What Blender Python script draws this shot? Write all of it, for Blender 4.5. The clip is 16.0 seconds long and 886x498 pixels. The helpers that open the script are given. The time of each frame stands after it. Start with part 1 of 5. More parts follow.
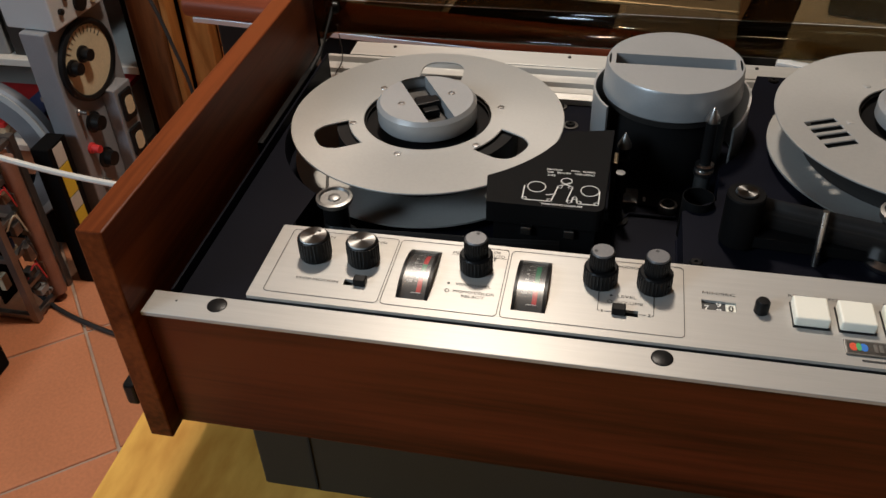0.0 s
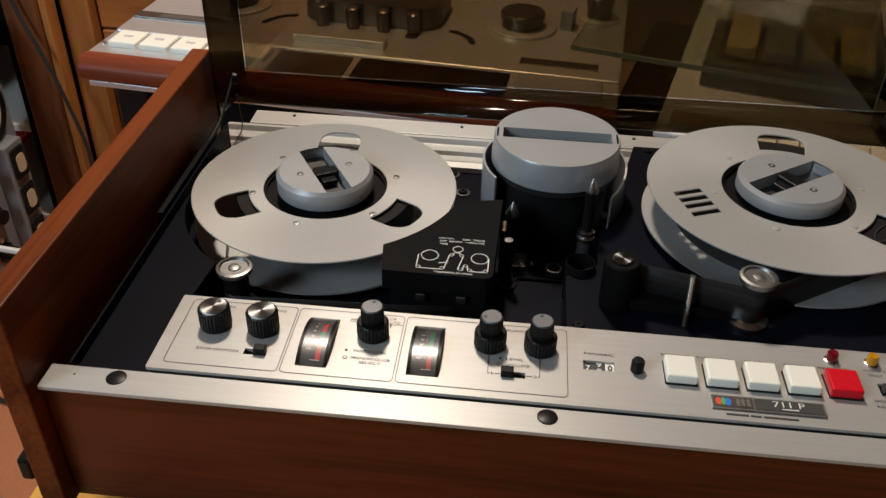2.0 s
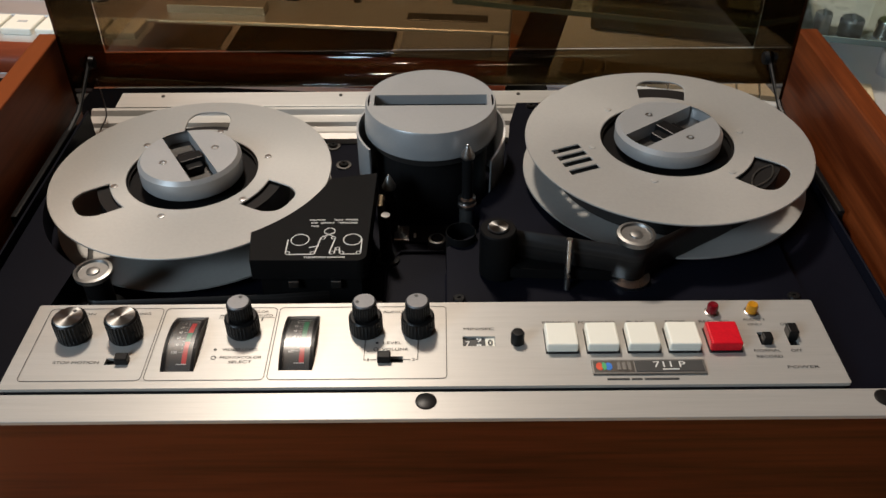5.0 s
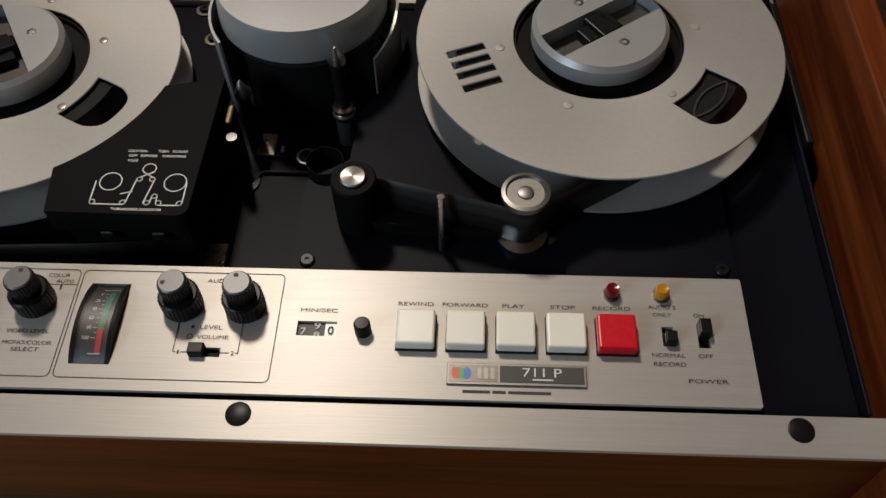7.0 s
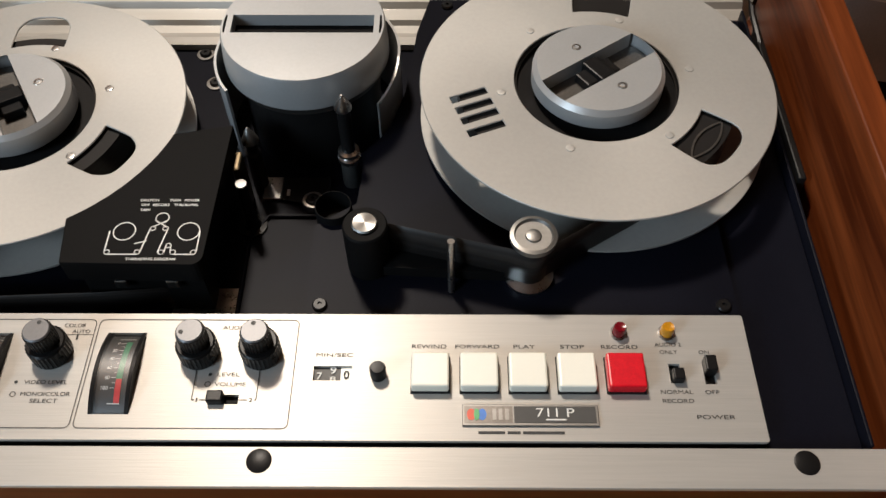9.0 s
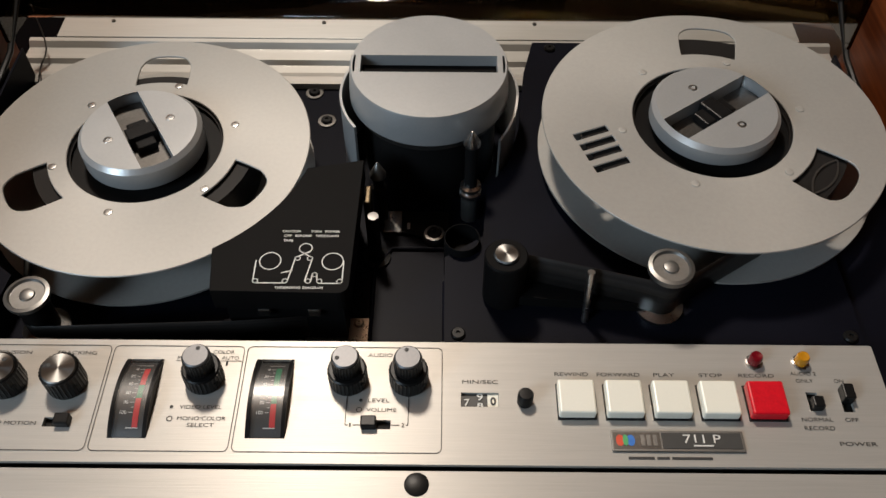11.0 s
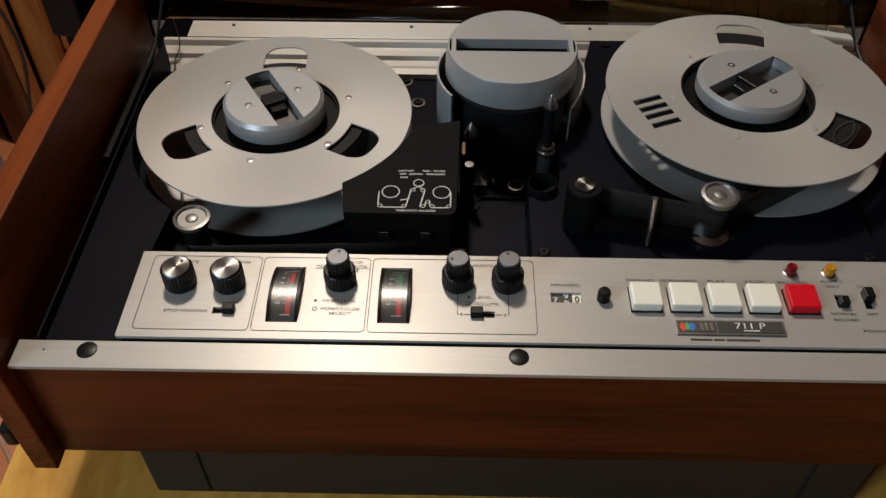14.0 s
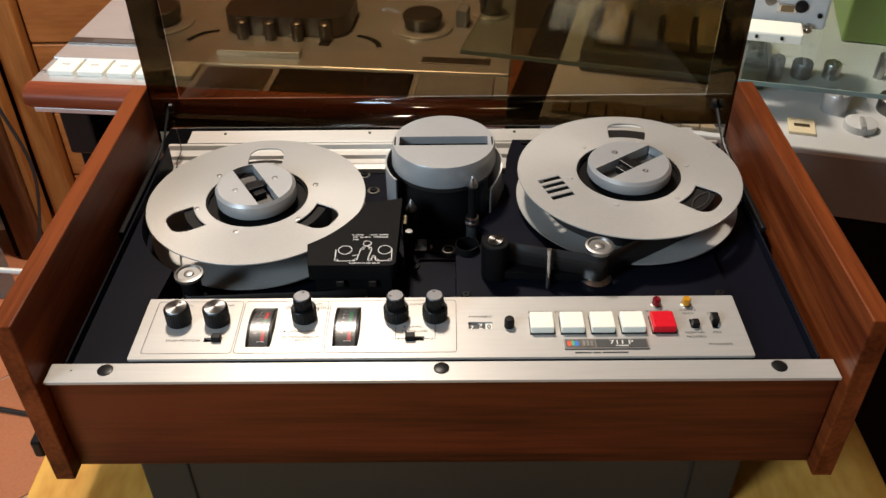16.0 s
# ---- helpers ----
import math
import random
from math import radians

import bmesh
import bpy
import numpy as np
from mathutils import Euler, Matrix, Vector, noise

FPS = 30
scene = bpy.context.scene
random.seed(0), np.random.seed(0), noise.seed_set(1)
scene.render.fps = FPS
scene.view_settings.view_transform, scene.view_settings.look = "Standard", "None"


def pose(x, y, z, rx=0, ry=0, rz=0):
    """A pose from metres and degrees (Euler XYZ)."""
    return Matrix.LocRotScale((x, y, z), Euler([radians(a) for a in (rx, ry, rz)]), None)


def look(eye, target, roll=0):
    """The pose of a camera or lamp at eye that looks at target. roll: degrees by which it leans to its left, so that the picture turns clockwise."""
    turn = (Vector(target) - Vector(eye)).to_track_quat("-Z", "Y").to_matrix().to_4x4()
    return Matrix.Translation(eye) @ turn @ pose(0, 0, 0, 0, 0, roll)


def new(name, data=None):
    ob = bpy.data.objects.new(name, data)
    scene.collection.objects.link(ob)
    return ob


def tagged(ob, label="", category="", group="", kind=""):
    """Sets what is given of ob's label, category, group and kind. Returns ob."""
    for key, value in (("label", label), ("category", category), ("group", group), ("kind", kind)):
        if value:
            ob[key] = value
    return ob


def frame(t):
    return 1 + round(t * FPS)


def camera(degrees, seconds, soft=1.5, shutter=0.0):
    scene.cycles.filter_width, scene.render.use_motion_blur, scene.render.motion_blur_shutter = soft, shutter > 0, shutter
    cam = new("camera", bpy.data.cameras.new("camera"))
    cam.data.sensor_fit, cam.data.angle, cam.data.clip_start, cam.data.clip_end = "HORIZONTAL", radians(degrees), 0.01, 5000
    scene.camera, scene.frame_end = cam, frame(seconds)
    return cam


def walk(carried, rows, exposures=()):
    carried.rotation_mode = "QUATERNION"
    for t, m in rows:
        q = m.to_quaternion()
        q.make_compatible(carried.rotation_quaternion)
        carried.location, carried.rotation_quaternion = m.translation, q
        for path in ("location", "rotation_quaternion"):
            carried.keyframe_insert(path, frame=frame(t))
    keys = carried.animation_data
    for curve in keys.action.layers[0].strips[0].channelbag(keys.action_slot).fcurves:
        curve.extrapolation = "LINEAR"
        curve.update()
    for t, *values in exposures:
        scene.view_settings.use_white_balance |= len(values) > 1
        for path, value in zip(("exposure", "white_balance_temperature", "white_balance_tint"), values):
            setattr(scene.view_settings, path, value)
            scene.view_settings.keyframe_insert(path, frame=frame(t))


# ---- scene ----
cam = camera(54.2, 16.0)
PATH = [
    (0, (-0.04, -0.318, 1.209), (-0.387, 1.197, -0.051), -2.4),
    (0.5, (-0.03, -0.327, 1.224), (-0.287, 1.246, 0.016), -0.3),
    (1, (-0.031, -0.339, 1.232), (-0.238, 1.271, 0.063), 0.9),
    (1.5, (-0.034, -0.337, 1.235), (-0.195, 1.283, 0.074), 1.4),
    (2, (-0.032, -0.331, 1.234), (-0.172, 1.286, 0.065), 1.6),
    (2.5, (-0.029, -0.324, 1.237), (-0.137, 1.29, 0.062), 1.9),
    (3, (-0.024, -0.32, 1.238), (-0.109, 1.289, 0.054), 1.4),
    (5.5, (0.039, -0.282, 1.235), (0.049, 1.215, -0.091), -0.4),
    (6, (0.079, -0.222, 1.242), (0.041, 1.137, -0.225), -1.3),
    (6.5, (0.097, -0.164, 1.234), (0.05, 1.049, -0.356), -0.4),
    (7, (0.104, -0.141, 1.236), (0.039, 0.992, -0.411), -1.4),
    (7.5, (0.103, -0.136, 1.241), (0.059, 1.002, -0.404), -1.2),
    (8, (0.104, -0.132, 1.246), (0.077, 1.005, -0.398), -1.3),
    (10.5, (0.03, -0.147, 1.258), (0.034, 1.088, -0.315), 0.8),
    (11, (0.012, -0.151, 1.26), (0.01, 1.095, -0.304), 0.4),
    (11.5, (-0.004, -0.167, 1.263), (-0.009, 1.099, -0.285), 0.4),
    (12, (-0.017, -0.183, 1.269), (-0.034, 1.106, -0.26), -0.1),
    (12.5, (-0.026, -0.205, 1.273), (-0.034, 1.107, -0.237), -0.0),
    (13, (-0.036, -0.235, 1.273), (-0.048, 1.088, -0.228), -0.1),
    (13.5, (-0.044, -0.264, 1.277), (-0.074, 1.072, -0.211), -0.3),
    (14, (-0.038, -0.284, 1.28), (-0.066, 1.089, -0.174), 0.0),
    (14.5, (-0.035, -0.301, 1.284), (-0.048, 1.122, -0.122), 0.3),
    (15, (-0.02, -0.33, 1.29), (-0.017, 1.154, -0.051), -0.1),
    (15.5, (-0.007, -0.37, 1.308), (0.007, 1.16, 0.02), -0.7),
    (16, (0.006, -0.438, 1.342), (-0.007, 1.134, 0.106), -0.7),
]
EXPOSURES = [(0.0, 0.26), (1.5, 0.27), (3.0, 0.23), (5.5, 0.32), (6.0, 0.19), (6.5, -0.20), (7.0, -0.21), (7.5, 0.37), (8.0, 0.60), (10.5, 0.32), (11.5, 0.08), (12.5, -0.07), (13.5, -0.10), (14.5, 0.11), (15.5, 0.35), (16.0, 0.82)]
walk(cam, [(t, look(eye, target, roll)) for t, eye, target, roll in PATH], EXPOSURES)

# ---- light ----
world = bpy.data.worlds.new("room_air")
scene.world = world
world.use_nodes = True
wbg = world.node_tree.nodes["Background"]
wbg.inputs[0].default_value, wbg.inputs[1].default_value = (1.0, 0.90, 0.78, 1), 0.022


def lamp(name, eye, target, watts, sx, sy, colour):
    data = bpy.data.lights.new(name, "AREA")
    data.shape, data.size, data.size_y, data.energy, data.color = "RECTANGLE", sx, sy, watts, colour
    ob = new(name, data)
    ob.matrix_world = look(eye, target)
    return ob


def bulb(name, place, watts, radius, colour):
    data = bpy.data.lights.new(name, "POINT")
    data.energy, data.shadow_soft_size, data.color = watts, radius, colour
    ob = new(name, data)
    ob.location = place
    return ob


bulb("ceiling_lamp_light", (-0.315, 0.95, 2.40), 80, 0.10, (1.0, 0.90, 0.785))
lamp("window_light", (-1.60, -1.30, 2.05), (0.0, 0.25, 0.87), 27, 0.7, 0.8, (0.66, 0.84, 1.0))


# ---- materials ----
def material(name, base, rough=0.5, metal=0.0, grain=(8, 8, 8), amount=0.15, bump=0.0, scale=40.0, fine=None, spec=0.5, coat=0.0, dirt=0.0):
    """A surface whose colour and gloss vary at a coarse and a fine scale, with fine relief."""
    m = bpy.data.materials.new(name)
    m.use_nodes = True
    nt = m.node_tree
    n, l = nt.nodes, nt.links
    b = n["Principled BSDF"]
    b.inputs["Metallic"].default_value = metal
    b.inputs["Specular IOR Level"].default_value = spec
    b.inputs["Coat Weight"].default_value = coat
    b.inputs["Coat Roughness"].default_value = 0.15
    co = n.new("ShaderNodeTexCoord")
    mp = n.new("ShaderNodeMapping")
    mp.inputs["Scale"].default_value = grain
    l.new(co.outputs["Object"], mp.inputs[0])
    big = n.new("ShaderNodeTexNoise")
    big.inputs["Scale"].default_value, big.inputs["Detail"].default_value = 1.0, 5
    l.new(mp.outputs[0], big.inputs["Vector"])
    small = n.new("ShaderNodeTexNoise")
    small.inputs["Scale"].default_value, small.inputs["Detail"].default_value = scale, 4
    l.new(mp.outputs[0], small.inputs["Vector"])
    mix = n.new("ShaderNodeMath")
    mix.operation = "ADD"
    l.new(big.outputs[0], mix.inputs[0])
    l.new(small.outputs[0], mix.inputs[1])
    ramp = n.new("ShaderNodeValToRGB")
    ramp.color_ramp.elements[0].position, ramp.color_ramp.elements[1].position = 0.3, 0.72
    other = fine or tuple(c * (1 - amount) for c in base)
    more = tuple(min(1, c * (1 + amount)) for c in base)
    half = n.new("ShaderNodeMath")
    half.operation, half.inputs[1].default_value = "MULTIPLY", 0.5
    l.new(mix.outputs[0], half.inputs[0])
    l.new(half.outputs[0], ramp.inputs[0])
    ramp.color_ramp.elements[0].color, ramp.color_ramp.elements[1].color = (*other, 1), (*more, 1)
    l.new(ramp.outputs[0], b.inputs["Base Color"])
    rr = n.new("ShaderNodeMapRange")
    rr.inputs["To Min"].default_value, rr.inputs["To Max"].default_value = max(0.02, rough * 0.85), min(1, rough * 1.15)
    l.new(half.outputs[0], rr.inputs[0])
    l.new(rr.outputs[0], b.inputs["Roughness"])
    if bump:
        bp = n.new("ShaderNodeBump")
        bp.inputs["Strength"].default_value, bp.inputs["Distance"].default_value = bump, 0.0006
        l.new(small.outputs[0], bp.inputs["Height"])
        l.new(bp.outputs[0], b.inputs["Normal"])
    return m


def wood(name, dark, light, along=(3, 30, 30), rough=0.35, coat=0.3, spec=0.22):
    """Veneer: streaks along the board, with broad bands and fine pores."""
    m = bpy.data.materials.new(name)
    m.use_nodes = True
    n, l = m.node_tree.nodes, m.node_tree.links
    b = n["Principled BSDF"]
    b.inputs["Roughness"].default_value, b.inputs["Coat Weight"].default_value, b.inputs["Coat Roughness"].default_value = rough, coat, 0.25
    b.inputs["Specular IOR Level"].default_value = spec
    co, mp = n.new("ShaderNodeTexCoord"), n.new("ShaderNodeMapping")
    mp.inputs["Scale"].default_value = along
    l.new(co.outputs["Object"], mp.inputs[0])
    a, c = n.new("ShaderNodeTexNoise"), n.new("ShaderNodeTexNoise")
    a.inputs["Scale"].default_value, a.inputs["Detail"].default_value, a.inputs["Distortion"].default_value = 1.0, 6, 0.6
    c.inputs["Scale"].default_value, c.inputs["Detail"].default_value = 9.0, 5
    l.new(mp.outputs[0], a.inputs["Vector"])
    l.new(mp.outputs[0], c.inputs["Vector"])
    add = n.new("ShaderNodeMix")
    add.inputs[0].default_value = 0.35
    l.new(a.outputs[0], add.inputs[2])
    l.new(c.outputs[0], add.inputs[3])
    ramp = n.new("ShaderNodeValToRGB")
    ramp.color_ramp.elements[0].position, ramp.color_ramp.elements[1].position = 0.38, 0.62
    ramp.color_ramp.elements[0].color, ramp.color_ramp.elements[1].color = (*dark, 1), (*light, 1)
    l.new(add.outputs[0], ramp.inputs[0])
    l.new(ramp.outputs[0], b.inputs["Base Color"])
    bp = n.new("ShaderNodeBump")
    bp.inputs["Strength"].default_value, bp.inputs["Distance"].default_value = 0.15, 0.0005
    l.new(c.outputs[0], bp.inputs["Height"])
    l.new(bp.outputs[0], b.inputs["Normal"])
    return m


def clear(name, tint, gloss_rough=0.05, ior=1.45):
    """A thin sheet of tinted clear plastic or glass: it dims what is behind and mirrors at grazing angles."""
    m = bpy.data.materials.new(name)
    m.use_nodes = True
    n, l = m.node_tree.nodes, m.node_tree.links
    n.remove(n["Principled BSDF"])
    tr, gl, lw, mx = n.new("ShaderNodeBsdfTransparent"), n.new("ShaderNodeBsdfGlossy"), n.new("ShaderNodeLayerWeight"), n.new("ShaderNodeMixShader")
    pw, ml = n.new("ShaderNodeMath"), n.new("ShaderNodeMath")
    pw.operation, pw.inputs[1].default_value = "POWER", 4.5
    ml.operation, ml.inputs[1].default_value, ml.inputs[2].default_value = "MULTIPLY_ADD", 0.9, ((ior - 1) / (ior + 1)) ** 2
    tr.inputs[0].default_value = (*tint, 1)
    gl.inputs["Roughness"].default_value, lw.inputs[0].default_value = gloss_rough, 0.5
    l.new(lw.outputs["Facing"], pw.inputs[0])
    l.new(pw.outputs[0], ml.inputs[0])
    l.new(ml.outputs[0], mx.inputs[0])
    l.new(tr.outputs[0], mx.inputs[1])
    l.new(gl.outputs[0], mx.inputs[2])
    l.new(mx.outputs[0], n["Material Output"].inputs[0])
    return m


ALU = material("brushed_aluminium", (0.475, 0.453, 0.418), 0.43, 0.34, (6, 260, 60), 0.07, 0.10, 6)
_ab, _av = ALU.node_tree.nodes["Principled BSDF"], ALU.node_tree.nodes.new("ShaderNodeCombineXYZ")
_av.inputs[1].default_value = 1.0  # the brush marks run along x, so gloss spreads along y
_ab.inputs["Anisotropic"].default_value = 0.45
ALU.node_tree.links.new(_av.outputs[0], _ab.inputs["Tangent"])
REEL = material("satin_aluminium_reel", (0.375, 0.358, 0.332), 0.46, 0.27, (14, 14, 14), 0.06, 0.04, 30)
_rb, _rt = REEL.node_tree.nodes["Principled BSDF"], REEL.node_tree.nodes.new("ShaderNodeTangent")
_rt.direction_type, _rt.axis = "RADIAL", "Z"
_rb.inputs["Anisotropic"].default_value = 0.4
REEL.node_tree.links.new(_rt.outputs[0], _rb.inputs["Tangent"])
HUBALU = material("matt_anodised_aluminium", (0.425, 0.424, 0.42), 0.34, 0.42, (30, 30, 30), 0.05, 0.03, 20)
STEEL = material("turned_steel", (0.52, 0.50, 0.48), 0.28, 1.0, (90, 90, 90), 0.12, 0.05, 10)
SPUN = material("lathe_turned_cap", (0.18, 0.177, 0.17), 0.34, 1.0, (20, 20, 20), 0.04, 0.0, 10)
_sb, _tn = SPUN.node_tree.nodes["Principled BSDF"], SPUN.node_tree.nodes.new("ShaderNodeTangent")
_tn.direction_type, _tn.axis = "RADIAL", "Z"
_sb.inputs["Anisotropic"].default_value = 0.85
SPUN.node_tree.links.new(_tn.outputs[0], _sb.inputs["Tangent"])
DULLSPUN = material("dulled_turned_flange", (0.24, 0.235, 0.225), 0.42, 0.9, (60, 60, 60), 0.12, 0.05, 10)
GREYCAP = material("dull_grey_knob_cap", (0.13, 0.13, 0.135), 0.42, 0.55, (60, 60, 60), 0.12, 0.05, 10)
BRASS = material("dull_brass", (0.17, 0.13, 0.08), 0.4, 0.9, (60, 60, 60), 0.2, 0.05, 10)
DARKSTEEL = material("dull_dark_steel", (0.16, 0.15, 0.14), 0.35, 0.9, (60, 60, 60), 0.2, 0.05, 10)
DECK = material("blue_black_painted_deck", (0.0052, 0.0055, 0.0095), 0.42, 0.0, (12, 12, 12), 0.35, 0.06, 120, spec=0.055)
BLACK = material("black_moulded_plastic", (0.009, 0.0085, 0.0085), 0.34, 0.0, (30, 30, 30), 0.25, 0.08, 60, spec=0.17)
MATT = material("matt_black_paint", (0.0055, 0.0052, 0.0052), 0.55, 0.0, (20, 20, 20), 0.3, 0.1, 80, spec=0.05)
TAPE = material("wound_brown_black_tape", (0.018, 0.016, 0.015), 0.35, 0.0, (4, 4, 900), 0.4, 0.1, 1, spec=0.16)
# front walnut is darker than the cheeks: the front's shade is in its colour
WALNUT = wood("varnished_walnut_front_shaded", (0.026, 0.0042, 0.0018), (0.118, 0.0205, 0.0070), (1.3, 26, 26), 0.40, 0.0)
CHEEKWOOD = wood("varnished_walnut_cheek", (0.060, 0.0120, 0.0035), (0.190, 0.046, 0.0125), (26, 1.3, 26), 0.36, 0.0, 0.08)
WHITE = material("ivory_button_plastic", (0.88, 0.855, 0.745), 0.32, 0.0, (40, 40, 40), 0.02, 0.02, 20)
RED = material("red_button_plastic", (0.64, 0.007, 0.018), 0.32, 0.0, (300, 300, 300), 0.15, 0.03, 3, spec=0.3)
INK = material("black_print", (0.03, 0.03, 0.03), 0.6)
WHITEINK = material("white_print", (0.75, 0.74, 0.70), 0.6)
DIAL = material("black_meter_dial", (0.045, 0.044, 0.042), 0.5)
GREENINK = material("green_scale_print", (0.03, 0.22, 0.10), 0.5)
REDINK = material("red_scale_print", (0.65, 0.04, 0.04), 0.5)
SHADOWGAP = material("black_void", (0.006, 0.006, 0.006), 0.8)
CLEAR = clear("clear_acrylic", (0.90, 0.90, 0.90), 0.30, 2.1)
SMOKE = clear("smoked_acrylic", (0.52, 0.43, 0.305), 0.04, 1.5)
# same acrylic as the lid; deeper tint paints in the dark strip at its foot
SMOKELIP = clear("smoked_acrylic_darkened_bend", (0.27, 0.215, 0.14), 0.05, 1.5)
# same acrylic; light lost along the oblique path is put into the tint
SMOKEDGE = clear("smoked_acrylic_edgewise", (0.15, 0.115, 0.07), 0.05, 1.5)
GLASS = clear("pale_green_glass", (0.86, 0.92, 0.88), 0.03, 1.5)
REDLENS = material("red_lamp_lens", (0.16, 0.004, 0.010), 0.18, 0.0, (50, 50, 50), 0.2, coat=0.2)
AMBERLENS = material("amber_lamp_lens", (0.58, 0.25, 0.012), 0.18, 0.0, (50, 50, 50), 0.2, coat=0.2)


# ---- building helpers ----
def box(bm, x0, x1, y0, y1, z0, z1, bevel=0.0, seg=2):
    made = bmesh.ops.create_cube(bm, size=1.0, matrix=Matrix.Translation(((x0 + x1) / 2, (y0 + y1) / 2, (z0 + z1) / 2)) @ Matrix.Diagonal((abs(x1 - x0), abs(y1 - y0), abs(z1 - z0), 1)))
    if bevel:
        edges = list({e for v in made["verts"] for e in v.link_edges})
        bmesh.ops.bevel(bm, geom=edges, offset=bevel, segments=seg, profile=0.5, affect="EDGES")
    return bm


def lathe(bm, profile, cx=0.0, cy=0.0, seg=48, m=None):
    """Turns rows of (radius, height) round a vertical axis."""
    rings = []
    for r, z in profile:
        if r < 1e-6:
            rings.append([bm.verts.new((cx, cy, z))])
        else:
            rings.append([bm.verts.new((cx + r * math.cos(2 * math.pi * k / seg), cy + r * math.sin(2 * math.pi * k / seg), z)) for k in range(seg)])
    made = [v for ring in rings for v in ring]
    for a, b in zip(rings, rings[1:]):
        for k in range(seg):
            q = (k + 1) % seg
            if len(a) == 1 and len(b) == 1:
                continue
            if len(a) == 1:
                f = bm.faces.new((a[0], b[k], b[q]))
            elif len(b) == 1:
                f = bm.faces.new((a[k], b[0], a[q]))
            else:
                f = bm.faces.new((a[k], b[k], b[q], a[q]))
            f.smooth = True
    if m is not None:
        bmesh.ops.transform(bm, matrix=m, verts=made)
    return bm


def prism(bm, outline, z0, z1, holes=()):
    """An upright slab with the given outline (counter-clockwise rows of x, y); each hole lies inside it."""
    loops = [list(outline), *[list(h) for h in holes]]
    low, edges = [], []
    for loop in loops:
        vs = [bm.verts.new((x, y, z0)) for x, y in loop]
        low += vs
        edges += [bm.edges.new((vs[k], vs[(k + 1) % len(vs)])) for k in range(len(vs))]
    bmesh.ops.triangle_fill(bm, use_beauty=True, use_dissolve=False, edges=edges)
    faces = list({f for v in low for f in v.link_faces})
    up = bmesh.ops.extrude_face_region(bm, geom=faces)
    bmesh.ops.translate(bm, verts=[g for g in up["geom"] if isinstance(g, bmesh.types.BMVert)], vec=(0, 0, z1 - z0))
    bmesh.ops.recalc_face_normals(bm, faces=bm.faces)
    return bm


def round_rect(x0, x1, y0, y1, r, seg=5):
    out = []
    for cx, cy, a in ((x1 - r, y0 + r, -90), (x1 - r, y1 - r, 0), (x0 + r, y1 - r, 90), (x0 + r, y0 + r, 180)):
        out += [(cx + r * math.cos(radians(a + 90 * k / seg)), cy + r * math.sin(radians(a + 90 * k / seg))) for k in range(seg + 1)]
    return out


def disc(cx, cy, r, seg=40, a0=0.0, a1=360.0):
    full = abs(a1 - a0 - 360) < 1e-6
    return [(cx + r * math.cos(radians(a0 + (a1 - a0) * k / (seg if full else seg - 1))), cy + r * math.sin(radians(a0 + (a1 - a0) * k / (seg if full else seg - 1)))) for k in range(seg)]


def pipe(bm, path, r, seg=8):
    """A round rod or cable along the points of path."""
    path = [Vector(p) for p in path]
    rings, side = [], None
    for k, p in enumerate(path):
        d = (path[min(k + 1, len(path) - 1)] - path[max(k - 1, 0)]).normalized()
        if side is None:
            side = d.orthogonal().normalized()
        side = (side - d * side.dot(d)).normalized()
        other = d.cross(side)
        rings.append([bm.verts.new(p + r * (math.cos(2 * math.pi * j / seg) * side + math.sin(2 * math.pi * j / seg) * other)) for j in range(seg)])
    for a, b in zip(rings, rings[1:]):
        for j in range(seg):
            f = bm.faces.new((a[j], a[(j + 1) % seg], b[(j + 1) % seg], b[j]))
            f.smooth = True
    bm.faces.new(rings[0][::-1])
    bm.faces.new(rings[-1])
    return bm


def curve_path(points, steps=8):
    """A smooth row of points through the given ones."""
    pts = [Vector(p) for p in points]
    pts = [2 * pts[0] - pts[1], *pts, 2 * pts[-1] - pts[-2]]
    out = []
    for k in range(1, len(pts) - 2):
        a, b, c, d = pts[k - 1 : k + 3]
        for s in range(steps):
            t = s / steps
            out.append(0.5 * (2 * b + (c - a) * t + (2 * a - 5 * b + 4 * c - d) * t * t + (3 * b - a - 3 * c + d) * t**3))
    return [*out, pts[-2]]


def ribbon(bm, loop, width, z0, z1):
    """A raised closed line of the given width along a loop of x, y."""
    n = len(loop)
    ins, outs = [], []
    for k in range(n):
        p, q = Vector(loop[k - 1]), Vector(loop[(k + 1) % n])
        d = (q - p).normalized()
        nrm = Vector((d.y, -d.x))
        c = Vector(loop[k])
        ins.append(c - nrm * width / 2)
        outs.append(c + nrm * width / 2)
    top = [[bm.verts.new((*v, z1)) for v in ring] for ring in (ins, outs)]
    for k in range(n):
        bm.faces.new((top[0][k], top[1][k], top[1][(k + 1) % n], top[0][(k + 1) % n]))
    return bm


def link(name, bm, mat, smooth=False):
    me = bpy.data.meshes.new(name)
    bmesh.ops.recalc_face_normals(bm, faces=bm.faces) if len(bm.faces) < 4000 else None
    for e in bm.edges:
        if len(e.link_faces) == 2 and e.calc_face_angle(0) > 0.6:
            e.smooth = False
    bm.to_mesh(me)
    bm.free()
    me.materials.append(mat)
    if smooth:
        me.polygons.foreach_set("use_smooth", [True] * len(me.polygons))
    return me


PLACED = set()  # things whose parts are given in room coordinates


def part(name, bm, mat, parent, label="", smooth=False):
    ob = new(name, link(name, bm, mat, smooth))
    ob.parent = parent
    if parent.name in PLACED:
        ob.matrix_parent_inverse = Matrix.Translation(parent.location).inverted()
    return tagged(ob, label)


